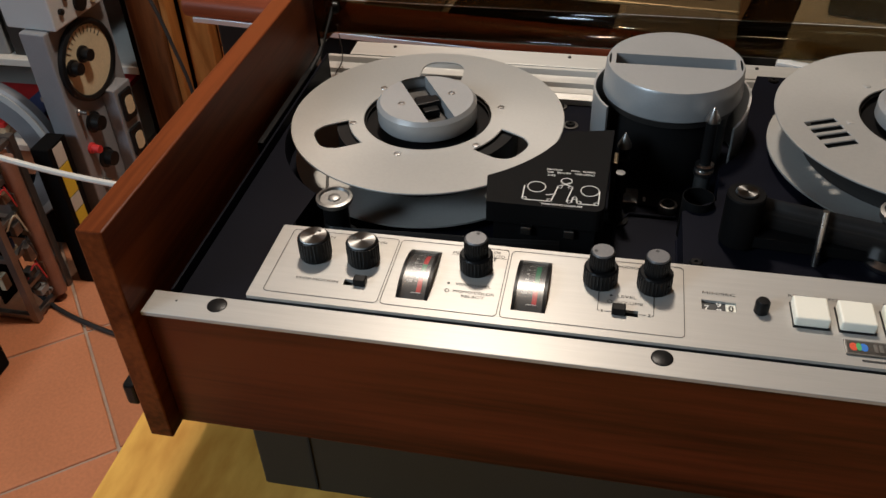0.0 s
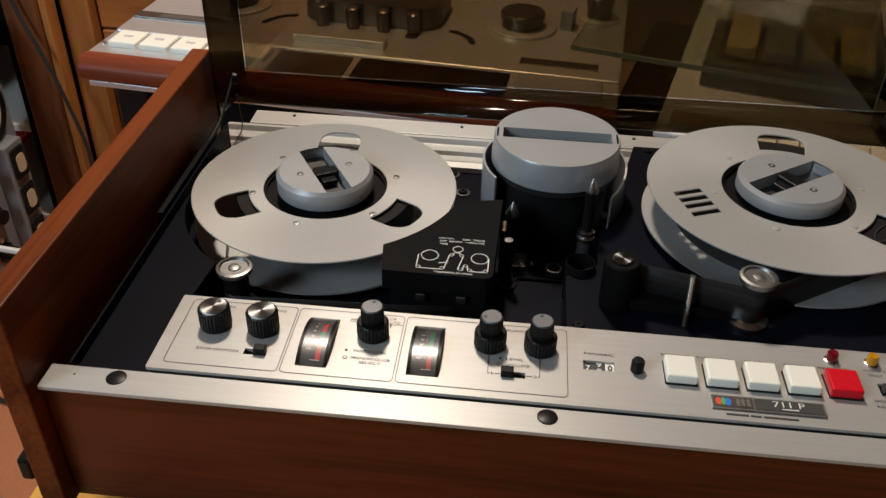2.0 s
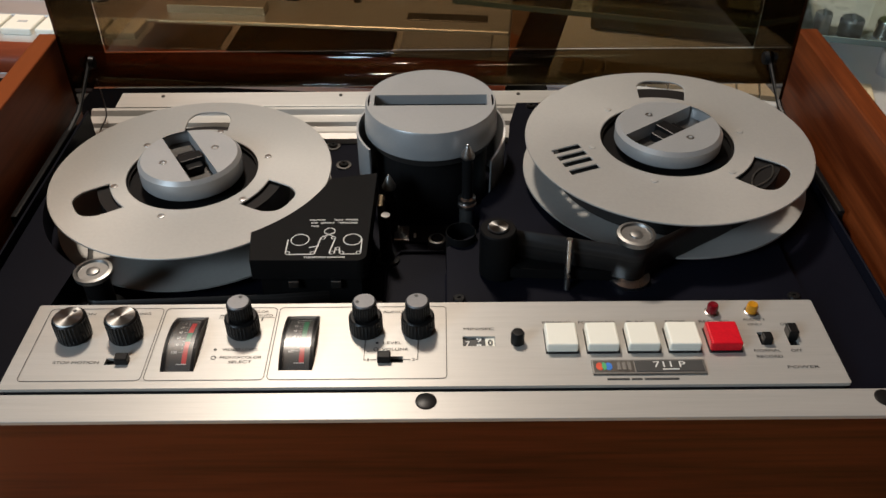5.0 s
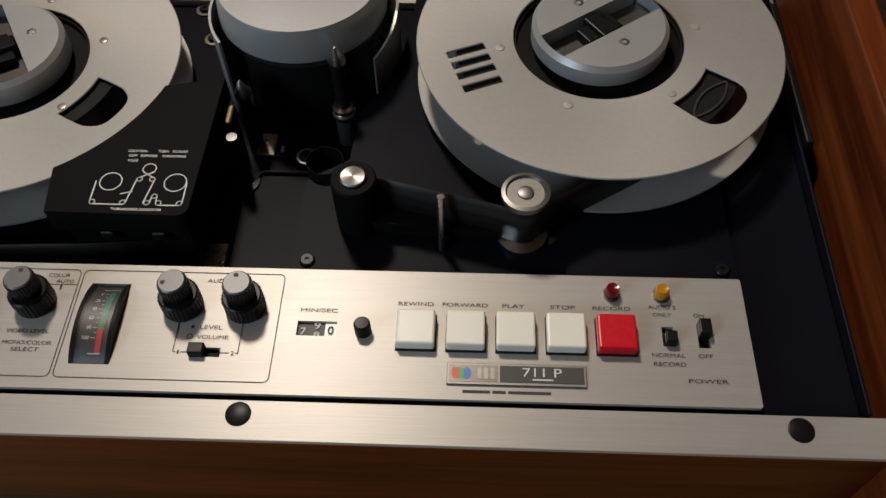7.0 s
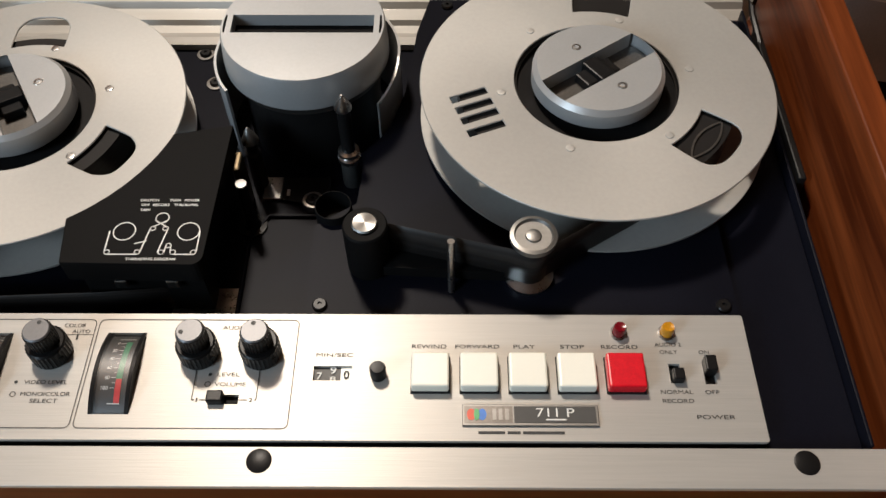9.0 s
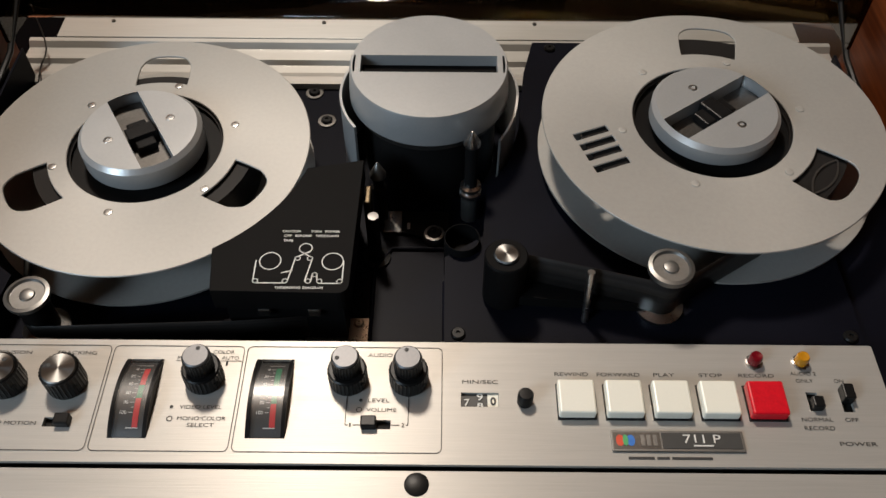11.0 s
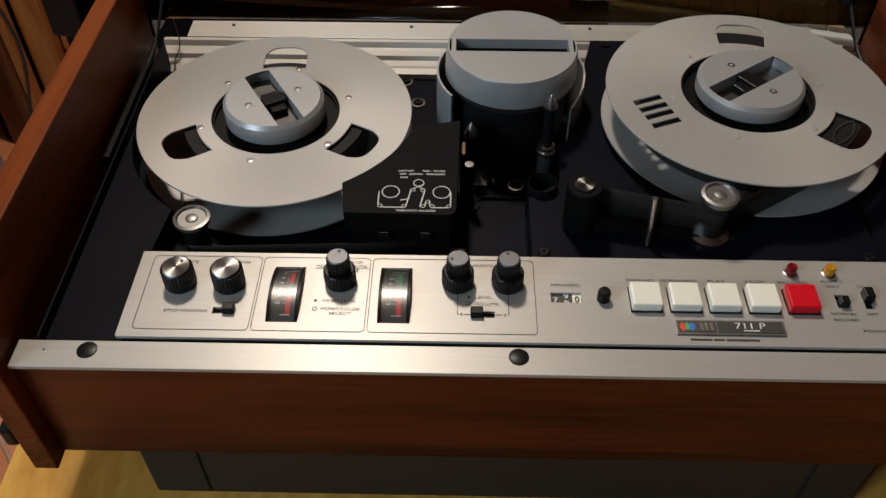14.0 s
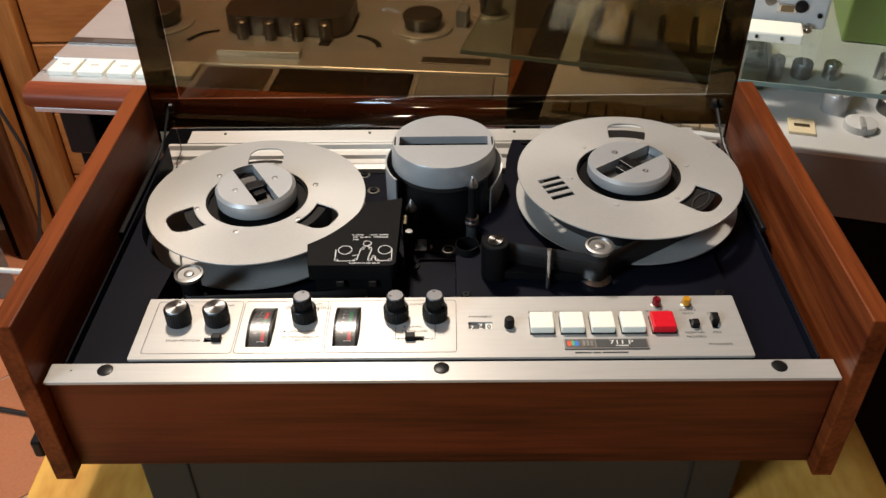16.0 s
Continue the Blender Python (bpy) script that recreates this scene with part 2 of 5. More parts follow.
def part_of(name, mesh, parent, loc=(0, 0, 0), rz=0.0, label=""):
    ob = new(name, mesh)
    ob.parent = parent
    ob.location, ob.rotation_euler = loc, (0, 0, radians(rz))
    return tagged(ob, label)


def thing(name, loc, label, category, group="", rz=0.0, kind="", placed=False):
    ob = new(name)
    if placed:
        PLACED.add(ob.name)
    ob.location, ob.rotation_euler = loc, (0, 0, radians(rz))
    return tagged(ob, label, category, group, kind)


def setting(name, bm, mat, label="", category=""):
    return tagged(new(name, link(name, bm, mat)), label, category, kind="structure")


B = bmesh.new


def letters(text, width, height, mat, parent, x, y, z, name="lettering", bold=0.0):
    """Flat printed words, centred on x, y, of the given width and capital height."""
    cu = bpy.data.curves.new("words", "FONT")
    cu.body, cu.align_x, cu.align_y, cu.size, cu.offset = text, "CENTER", "CENTER", 1.0, bold
    ob = bpy.data.objects.new("words", cu)
    scene.collection.objects.link(ob)
    bpy.context.view_layer.update()
    me = bpy.data.meshes.new_from_object(ob.evaluated_get(bpy.context.evaluated_depsgraph_get()))
    bpy.data.objects.remove(ob)
    co = np.array([v.co for v in me.vertices])
    lo, hi = co.min(0), co.max(0)
    sx, sy = width / (hi[0] - lo[0]), height / (hi[1] - lo[1])
    me.transform(Matrix.Diagonal((sx, sy, 1, 1)) @ Matrix.Translation((-(lo[0] + hi[0]) / 2, -(lo[1] + hi[1]) / 2, 0)))
    me.materials.clear()
    me.materials.append(mat)
    me.name = name
    return part_of(name, me, parent, (x, y, z))


# ---- room ----
ZD = 0.87  # height of the recorder's front trim
TABLE_DROP, TX0, TX1 = -0.165, -0.367, 0.390
PINL, CYLR = (-0.029, 0.175, 0.011), (0.0225, 0.1660, 0.003)

TERRA = material("terracotta_floor_tile", (0.58, 0.215, 0.10), 0.42, 0.0, (5, 5, 5), 0.16, 0.12, 30, coat=0.15)
GROUT = material("pale_grout", (0.42, 0.30, 0.22), 0.85, 0.0, (30, 30, 30), 0.2, 0.2, 20)
# walls added to close the room, kept dark so they bounce little fill
WALLPAINT = material("low_bounce_wall_tan", (0.14, 0.115, 0.085), 0.8, 0.0, (3, 3, 3), 0.06, 0.1, 60)
# unseen ceiling: dark colour chosen only to hold down the lamp's bounce
CEILPAINT = material("unseen_ceiling_low_bounce", (0.11, 0.065, 0.038), 0.7, 0.0, (3, 3, 3), 0.04, 0.1, 60)
PINE = wood("varnished_pine", (0.29, 0.095, 0.023), (0.45, 0.165, 0.045), (2.0, 14, 14), 0.4, 0.2)
PINEUP = wood("varnished_pine_upright", (0.30, 0.11, 0.027), (0.46, 0.185, 0.052), (14, 14, 1.6), 0.4, 0.2)
DARKPINE = wood("dark_stained_upright", (0.10, 0.035, 0.012), (0.22, 0.08, 0.028), (14, 14, 1.4), 0.45, 0.2)
TABLETOP = wood("worn_yellow_plywood", (0.46, 0.21, 0.035), (0.72, 0.40, 0.085), (9, 3, 9), 0.45, 0.1)
MAHOGANY = wood("mahogany_rounded_edge", (0.16, 0.035, 0.014), (0.26, 0.062, 0.026), (2, 22, 22), 0.45, 0.05, 0.15)
SILVER = material("silver_deck_aluminium", (0.62, 0.62, 0.62), 0.36, 0.7, (8, 120, 60), 0.05, 0.05, 6)
GREYPAINT = material("hammered_grey_paint", (0.24, 0.24, 0.25), 0.45, 0.0, (25, 25, 25), 0.12, 0.25, 30)
LIGHTGREY = material("light_grey_enamel", (0.50, 0.50, 0.49), 0.4, 0.0, (10, 10, 10), 0.06, 0.05, 60)
CREAM = material("aged_cream_dial", (0.66, 0.55, 0.36), 0.5, 0.0, (14, 14, 14), 0.15, 0.0, 20)

FX0, FX1, FY0, FY1, ROOMH = -2.3, 2.3, -2.2, 2.6, 2.62
bm = B()
box(bm, FX0, FX1, FY0, FY1, -0.06, -0.004)
floor = setting("floor", bm, GROUT, "terracotta tiled floor with pale grout", "floor")
for name, a in (("wall_north", (FX0, FX1, FY1, FY1 + 0.1)), ("wall_south", (FX0, FX1, FY0 - 0.1, FY0)), ("wall_west", (FX0 - 0.1, FX0, FY0 - 0.1, FY1 + 0.1)), ("wall_east", (FX1, FX1 + 0.1, FY0 - 0.1, FY1 + 0.1))):
    bm = B()
    box(bm, *a, -0.06, ROOMH)
    setting(name, bm, WALLPAINT, "plain added room wall, dark tan to cut bounced light", "wall")
bm = B()
box(bm, FX0 - 0.1, FX1 + 0.1, FY0 - 0.1, FY1 + 0.1, ROOMH, ROOMH + 0.08)
setting("ceiling", bm, CEILPAINT, "plain unseen ceiling, coloured dark to cut bounced light", "ceiling")

# ---- work table ----
TABLEZ = ZD + TABLE_DROP
table = thing("work_table", (0, 0.3, 0), "worn yellow plywood work table under the recorder", "table", placed=True)
bm = B()
box(bm, TX0, TX1, -0.32, 0.42, TABLEZ - 0.03, TABLEZ, 0.003)
part("tabletop", bm, TABLETOP, table)
for x in (TX0 + 0.04, TX1 - 0.04):
    for y in (-0.26, 0.37):
        bm = B()
        box(bm, x - 0.025, x + 0.025, y - 0.025, y + 0.025, 0, TABLEZ - 0.03, 0.003)
        part("leg", bm, DARKPINE, table)

# ---- video recorder ----
rec = thing("video_recorder", (0, 0, ZD), "walnut-cased open-reel video recorder with aluminium panel and open smoked lid", "video recorder")
CHX, CHO = 0.2975, 0.3135
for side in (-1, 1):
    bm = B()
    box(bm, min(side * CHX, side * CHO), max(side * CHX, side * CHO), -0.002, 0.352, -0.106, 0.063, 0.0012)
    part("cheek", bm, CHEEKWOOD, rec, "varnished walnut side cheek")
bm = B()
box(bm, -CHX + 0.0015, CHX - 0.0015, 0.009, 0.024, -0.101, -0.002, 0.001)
part("front_board", bm, WALNUT, rec, "walnut front board with its shade in the colour")
bm = B()
box(bm, -CHX + 0.001, CHX - 0.001, 0.345, 0.36, -0.101, -0.03, 0.001)
part("back_board", bm, MATT, rec)
bm = B()
box(bm, -0.250, 0.246, 0.014, 0.34, TABLE_DROP, -0.1005, 0.002)
part("plinth", bm, material("dark_grey_plinth_paint", (0.022, 0.018, 0.013), 0.6, 0.0, (10, 10, 10), 0.2, 0.1, 40), rec, "dark grey base under the wooden case")
for x in (-0.211, 0.206):
    bm = B()
    box(bm, x - 0.0006, x + 0.0006, 0.0128, 0.0138, TABLE_DROP + 0.004, -0.102)
    part("seam", bm, SHADOWGAP, rec)
bm = B()
box(bm, -CHX + 0.0025, CHX - 0.0025, 0.004, 0.0235, -0.0015, 0.0012, 0.0004)
strip = part("front_trim", bm, ALU, rec, "brushed aluminium front trim strip")
for x in (-0.2525, 0.0, 0.2525):
    bm = B()
    lathe(bm, [(0, 0.0018), (0.0052, 0.0018), (0.0059, 0.0015), (0.006, 0.0010)], x, 0.0165, 28)
    part("screw_cap", bm, BLACK, strip, "black round screw cap")
bm = B()
lathe(bm, [(0, 0.0014), (0.0008, 0.0012)], -0.278, 0.0165, 10)
part("rivet", bm, INK, strip)

# the deck under the reels, lower under the supply reel
DL = -0.029
LR, RR = (-0.1737, 0.2330), (0.1726, 0.2350)
bm = B()
prism(bm, round_rect(-0.2835, 0.2835, 0.0245, 0.334, 0.002), -0.032, DL)
deck = part("deck_plate", bm, DECK, rec, "blue-black painted lower deck plate")
bm = B()
prism(bm, [(0.0125, 0.0965), (0.238, 0.0965), (0.238, 0.352), (0.074, 0.352), (0.066, 0.318), (0.060, 0.262), (0.052, 0.232), (0.038, 0.210), (0.035, 0.172), (0.0125, 0.156)], DL + 0.0002, -0.0030)
part("raised_plate", bm, DECK, rec, "raised blue-black plate under the upper reel")
bm = B()
box(bm, 0.2384, 0.2835, 0.0245, 0.334, DL + 0.0002, -0.0060, 0.0005)
part("side_plate", bm, DECK, rec)
bm = B()
prism(bm, [(-0.2835, 0.0245), (-0.2392, 0.0245), (-0.2392, 0.0965), *[(LR[0] + 0.1085 * math.cos(radians(a)), LR[1] + 0.1085 * math.sin(radians(a))) for a in np.linspace(236, 181, 14)], (-0.2835, 0.2310)], DL + 0.0002, -0.0060)
part("side_plate", bm, DECK, rec)
for side in (-1, 1):
    bm = B()
    box(bm, min(side * 0.2838, side * 0.2856), max(side * 0.2838, side * 0.2856), 0.0245, 0.335, -0.05, 0.002, 0.0005)
    part("tray_edge", bm, DECK, rec)
    bm = B()
    box(bm, min(side * 0.2858, side * CHX), max(side * 0.2858, side * CHX), 0.0245, 0.345, -0.055, -0.05)
    part("side_channel", bm, MATT, rec)
    bm = B()
    box(bm, min(side * 0.2875, side * 0.292), max(side * 0.2875, side * 0.292), 0.185, 0.315, -0.012, 0.004, 0.001)
    part("lid_slide", bm, BLACK, rec)
    bm = B()
    pipe(bm, [(side * 0.2895, 0.30, 0.002), (side * 0.2885, 0.325, 0.006), (side * 0.2865, 0.366, 0.030)], 0.0022, 8)
    part("lid_strut", bm, BLACK, rec)


def screw(x, y, z, r=0.004, h=0.002, mat=BLACK, name="screw", parent=None):
    bm = B()
    lathe(bm, [(r * 0.25, z + h * 0.5), (r * 0.3, z + h), (r * 0.8, z + h), (r, z + h * 0.55), (r, z - 0.001)], x, y, 20)
    lathe(bm, [(0, z + h * 0.5), (r * 0.25, z + h * 0.5)], x, y, 12)
    return part(name, bm, mat, parent or deck)


for x, y in ((0.020, 0.1035), (0.231, 0.1035), (0.086, 0.345)):
    screw(x, y, -0.003)
for x, y in ((-0.0705, 0.296), (-0.082, 0.325)):
    screw(x, y, DL + 0.001)
    bm = B()
    lathe(bm, [(0.0035, DL + 0.0012), (0.0062, DL + 0.0011), (0.0065, DL)], x, y, 24)
    part("washer", bm, DARKSTEEL, deck)

# back rail and hinge plate
bm = B()
prof = [(0.330, -0.036), (0.330, -0.024), (0.335, -0.0215), (0.342, -0.024), (0.350, -0.024), (0.352, -0.0205), (0.364, -0.0205), (0.367, -0.0165), (0.371, -0.0165), (0.371, -0.036)]
loops = [[bm.verts.new((x, y, z)) for y, z in prof] for x in (-0.2965, 0.2965)]
for k in range(len(prof)):
    q = (k + 1) % len(prof)
    bm.faces.new((loops[0][k], loops[0][q], loops[1][q], loops[1][k]))
bm.faces.new(loops[0])
bm.faces.new(loops[1][::-1])
part("back_rail", bm, ALU, rec, "stepped aluminium back rail")
bm = B()
box(bm, -0.277, 0.275, 0.3715, 0.397, -0.0185, -0.0158, 0.0004)
hinge = part("hinge_plate", bm, ALU, rec, "flat aluminium hinge plate")
for x in (-0.239, -0.080, 0.079, 0.238):
    screw(x, 0.390, -0.0155, 0.0016, 0.0008, DARKSTEEL, "screw", hinge)

# smoked lid, open
def sheet(bm, prof, x0, x1):
    """A bent sheet along x, from rows of y, z."""
    rows = [[bm.verts.new((x, y, z)) for y, z in prof] for x in (x0, x1)]
    for k in range(len(prof) - 1):
        bm.faces.new((rows[0][k], rows[1][k], rows[1][k + 1], rows[0][k + 1])).smooth = True


LIDZ = 0.008
bend = [(0.394 + 0.012 * math.cos(radians(a)), LIDZ + 0.012 + 0.012 * math.sin(radians(a))) for a in range(-90, 1, 15)]
bm = B()
sheet(bm, [(0.406, LIDZ + 0.0124), (0.406, 0.40)], -0.2865, 0.2865)
lid = part("lid", bm, SMOKE, rec, "smoked brown acrylic lid standing open")
sol = lid.modifiers.new("thickness", "SOLIDIFY")
sol.thickness, sol.offset = 0.003, -1
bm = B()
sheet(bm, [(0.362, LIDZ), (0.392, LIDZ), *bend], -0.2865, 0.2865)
lip = part("lid_lip", bm, SMOKELIP, lid, "curved lower lip of the lid, darkened in its tint")
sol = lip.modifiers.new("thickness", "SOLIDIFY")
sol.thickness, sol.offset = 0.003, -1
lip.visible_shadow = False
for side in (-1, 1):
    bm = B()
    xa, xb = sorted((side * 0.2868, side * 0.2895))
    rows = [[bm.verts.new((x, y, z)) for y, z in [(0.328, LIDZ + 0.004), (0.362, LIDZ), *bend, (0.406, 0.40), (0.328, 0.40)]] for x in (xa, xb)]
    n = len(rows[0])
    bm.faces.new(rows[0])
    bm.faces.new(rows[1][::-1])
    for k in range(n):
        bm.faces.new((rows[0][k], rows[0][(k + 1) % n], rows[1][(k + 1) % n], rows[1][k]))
    wall = part("lid_side", bm, SMOKEDGE, lid, "smoked side wall of the lid, tinted darker for its edgewise view")
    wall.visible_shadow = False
bm = B()
pipe(bm, curve_path([(-0.2862, 0.372, 0.012), (-0.279, 0.356, -0.012), (-0.2815, 0.342, -0.020), (-0.279, 0.331, -0.019), (-0.281, 0.326, -0.026)]), 0.0006, 6)
part("earth_wire", bm, DARKSTEEL, rec, "thin wire over the back rail")
lid.visible_shadow = False
for side in (-1, 1):
    bm = B()
    lathe(bm, [(0, 0.004), (0.005, 0.0035), (0.0058, 0)], 0, 0, 20, Matrix.Translation((side * 0.2850, 0.366, 0.030)) @ Matrix.Rotation(-side * math.pi / 2, 4, "Y"))
    part("strut_knob", bm, BLACK, lid, "black strut knob")

# control panel
PT = 0.0030
bm = B()
HOLES = [(0.0212, 0.0402, 0.0568, 0.0648), (-0.1845, -0.1715, 0.0440, 0.0490), (-0.0275, -0.0135, 0.0440, 0.0490), (0.1955, 0.2010, 0.0560, 0.0665), (0.2122, 0.2178, 0.0555, 0.0680), (-0.1512, -0.1322, 0.0382, 0.0828), (-0.0842, -0.0648, 0.0386, 0.0832)]
prism(bm, round_rect(-0.2385, 0.2370, 0.0258, 0.0945, 0.0012), 0.0008, PT, [[(a, c), (a, d), (b, d), (b, c)] for a, b, c, d in HOLES])
panel = part("control_panel", bm, ALU, rec, "brushed aluminium control panel with black print")
bm = B()
box(bm, -0.2365, 0.2350, 0.0275, 0.0925, DL + 0.0003, 0.0002)
part("panel_tray", bm, SHADOWGAP, rec)
PZ = PT + 0.00025
for a in ((-0.2300, -0.1608), (-0.1592, -0.0915), (-0.0898, 0.0116)):
    bm = B()
    ribbon(bm, round_rect(a[0], a[1], 0.0315, 0.0908, 0.0028), 0.0004, 0, PZ)
    part("outline", bm, INK, panel)
for text, w, x, y in (("REWIND", 0.0172, 0.0778, 0.0758), ("FORWARD", 0.0220, 0.1018, 0.0758), ("PLAY", 0.0108, 0.1252, 0.0758), ("STOP", 0.0120, 0.1490, 0.0758), ("RECORD", 0.0182, 0.1725, 0.0758), ("AUDIO 2", 0.0132, 0.1968, 0.0772), ("ONLY", 0.0088, 0.1966, 0.0730), ("NORMAL", 0.0155, 0.1975, 0.0512), ("RECORD", 0.0150, 0.1975, 0.0465), ("ON", 0.0050, 0.2140, 0.0730), ("OFF", 0.0066, 0.2145, 0.0512), ("POWER", 0.0182, 0.2142, 0.0382), ("MIN/SEC", 0.0182, 0.0310, 0.0708), ("LEVEL", 0.0108, -0.0200, 0.0598), ("VOLUME", 0.0152, -0.0185, 0.0545), ("AUDIO", 0.0126, -0.0205, 0.0862), ("VIDEO LEVEL", 0.0210, -0.1085, 0.0553), ("MONO/COLOR", 0.0240, -0.1070, 0.0490), ("SELECT", 0.0134, -0.1070, 0.0454), ("AUTO", 0.0090, -0.0982, 0.0838), ("COLOR", 0.0110, -0.1020, 0.0873), ("MONO", 0.0100, -0.1205, 0.0838), ("TENSION", 0.0185, -0.2110, 0.0862), ("TRACKING", 0.0210, -0.1785, 0.0862), ("STOP MOTION", 0.0262, -0.2010, 0.0458), ("1", 0.0008, -0.0335, 0.0462), ("2", 0.0016, -0.0075, 0.0462)):
    letters(text, w, 0.0021, INK, panel, x, y, PZ, bold=0.0)
for x0, x1, y0, y1 in ((-0.0362, -0.0358, 0.0462, 0.0640), (-0.0052, -0.0048, 0.0462, 0.0640), (-0.0360, -0.0346, 0.0460, 0.0464), (-0.0322, -0.0275, 0.0460, 0.0464), (-0.0135, -0.0092, 0.0460, 0.0464), (-0.0060, -0.0048, 0.0460, 0.0464), (-0.1260, -0.0920, 0.0818, 0.0821), (-0.1000, -0.0990, 0.0790, 0.0818)):
    bm = B()
    bm.faces.new([bm.verts.new((x, y, PZ)) for x, y in ((x0, y0), (x1, y0), (x1, y1), (x0, y1))])
    part("guide_line", bm, INK, panel)
for x, y, hollow in ((-0.0290, 0.0598, 0), (-0.0295, 0.0545, 1), (-0.1230, 0.0553, 0), (-0.1228, 0.0488, 1)):
    bm = B()
    if hollow:
        ribbon(bm, disc(x, y, 0.0013, 24), 0.0004, 0, PZ)
    else:
        lathe(bm, [(0, PZ), (0.0009, PZ)], x, y, 16)
    part("dot_mark", bm, INK, panel)
# a printed line below the badge: plain bars
x = 0.1015
for w in (0.0125, 0.0060, 0.0195):
    bm = B()
    box(bm, x, x + w, 0.0293, 0.0306, PT, PT + 0.0003)
    x += w + 0.0012
    part("printed_bar", bm, INK, panel)


def ribbed(bm, r, z0, z1, cx, cy, n=30, depth=0.0005):
    ring0, ring1 = [], []
    for k in range(2 * n):
        a, rr = math.pi * k / n, r - (depth if k % 2 else 0)
        ring0.append(bm.verts.new((cx + rr * math.cos(a), cy + rr * math.sin(a), z0)))
        ring1.append(bm.verts.new((cx + rr * math.cos(a), cy + rr * math.sin(a), z1)))
    for k in range(2 * n):
        q = (k + 1) % (2 * n)
        bm.faces.new((ring0[k], ring0[q], ring1[q], ring1[k]))
    bm.faces.new(ring1)
    bm.faces.new(ring0[::-1])


def knob(x, y, levels, cap, mark, label):
    bm = B()
    z = PT
    for r, h in levels:
        ribbed(bm, r, z + 0.001, z + h - 0.0008, x, y)
        lathe(bm, [(r - 0.0006, z), (r - 0.0002, z + 0.001), (r - 0.0004, z + h - 0.0008), (r - 0.0012, z + h), (0, z + h)], x, y, 40)
        z += h
    ob = part("knob", bm, BLACK, rec, label)
    bm = B()
    lathe(bm, [(0, z + 0.0006), (cap - 0.0006, z + 0.0006), (cap, z), (cap, z - 0.0005)], x, y, 40)
    part("cap", bm, SPUN if len(levels) == 1 else GREYCAP, ob, "turned aluminium knob cap")
    bm = B()
    lathe(bm, [(0, z + 0.0009), (0.0011, z + 0.0008)], x + cap * 0.6 * math.cos(radians(mark)), y + cap * 0.6 * math.sin(radians(mark)), 14)
    part("pointer_dot", bm, INK, ob)
    bm = B()
    lathe(bm, [(0, 0.0002), (0.0012, 0.0002), (0.0012, -0.001)], 0, 0, 12, Matrix.Translation((x + levels[0][0] * 0.80, y - levels[0][0] * 0.6, PT + levels[0][1] * 0.5)) @ Matrix.Rotation(radians(-37), 4, "Z") @ Matrix.Rotation(math.pi / 2, 4, "Y"))
    part("grub_screw", bm, SHADOWGAP, ob)


knob(-0.2085, 0.0680, [(0.0100, 0.0150)], 0.0088, 60, "black ribbed knob with bright cap")
knob(-0.1780, 0.0680, [(0.0100, 0.0150)], 0.0088, 165, "black ribbed knob with bright cap")
for x, mark in ((-0.1092, 80), (-0.0360, 195), (-0.0052, 100)):
    knob(x, 0.0715, [(0.0100, 0.0115), (0.0072, 0.0110)], 0.0066, mark, "black double ribbed knob with grey cap")


def slide(x0, x1, y0, y1, h, label):
    bm = B()
    box(bm, x0, x1, y0, y1, PT - 0.002, PT + h, 0.0007)
    part("slide_button", bm, BLACK, rec, label)


slide(-0.1782, -0.1708, 0.0437, 0.0496, 0.0045, "black sliding switch knob")
slide(-0.0282, -0.0205, 0.0437, 0.0496, 0.0045, "black sliding switch knob")
slide(0.1962, 0.2018, 0.0560, 0.0622, 0.0050, "black rocker switch knob")
slide(0.2124, 0.2182, 0.0606, 0.0690, 0.0055, "black power switch knob")


def button(x0, mat, label):
    bm = B()
    box(bm, x0, x0 + 0.0182, 0.0505, 0.0692, PT + 0.0005, PT + 0.0070, 0.0011, 3)
    ob = part("push_button", bm, mat, rec, label)
    bm = B()
    box(bm, x0 - 0.0004, x0 + 0.0188, 0.0499, 0.0698, PT - 0.0002, PT + 0.0006)
    part("button_gap", bm, SHADOWGAP, ob)


for x0 in (0.0695, 0.0932, 0.1168, 0.1405):
    button(x0, WHITE, "ivory square push button")
button(0.1642, RED, "red square record button")

bm = B()
lathe(bm, [(0, PT + 0.0085), (0.0032, PT + 0.0083), (0.0040, PT + 0.0070), (0.0040, PT)], 0.0532, 0.0600, 28)
part("reset_peg", bm, BLACK, rec, "black round counter reset peg")
for x, mat, label in ((0.1730, REDLENS, "dark red indicator lamp"), (0.1970, AMBERLENS, "amber indicator lamp")):
    bm = B()
    lathe(bm, [(0.0044, PT), (0.0044, PT + 0.0008), (0.0036, PT + 0.0012)], x, 0.0838, 28)
    base = part("indicator_lamp", bm, STEEL, rec, label)
    bm = B()
    lathe(bm, [(0.0034, PT + 0.001), (0.0034, PT + 0.0055), (0.0028, PT + 0.0068), (0.0012, PT + 0.0064), (0, PT + 0.0062)], x, 0.0838, 28)
    part("lens", bm, mat, base, smooth=True)

# counter wheels behind their window
bm = B()
box(bm, 0.0206, 0.0408, 0.0562, 0.0654, -0.0005, 0.0012)
count = part("counter", bm, DIAL, rec, "minutes counter with white figures")
bm = B()
box(bm, 0.0346, 0.0400, 0.0570, 0.0647, 0.0006, 0.0016)
part("tenths_wheel", bm, WHITE, count)
letters("7", 0.0026, 0.0040, WHITEINK, count, 0.0242, 0.0598, 0.0018, "figure", 0.02)
letters("9", 0.0030, 0.0040, WHITEINK, count, 0.0308, 0.0630, 0.0018, "figure", 0.02)
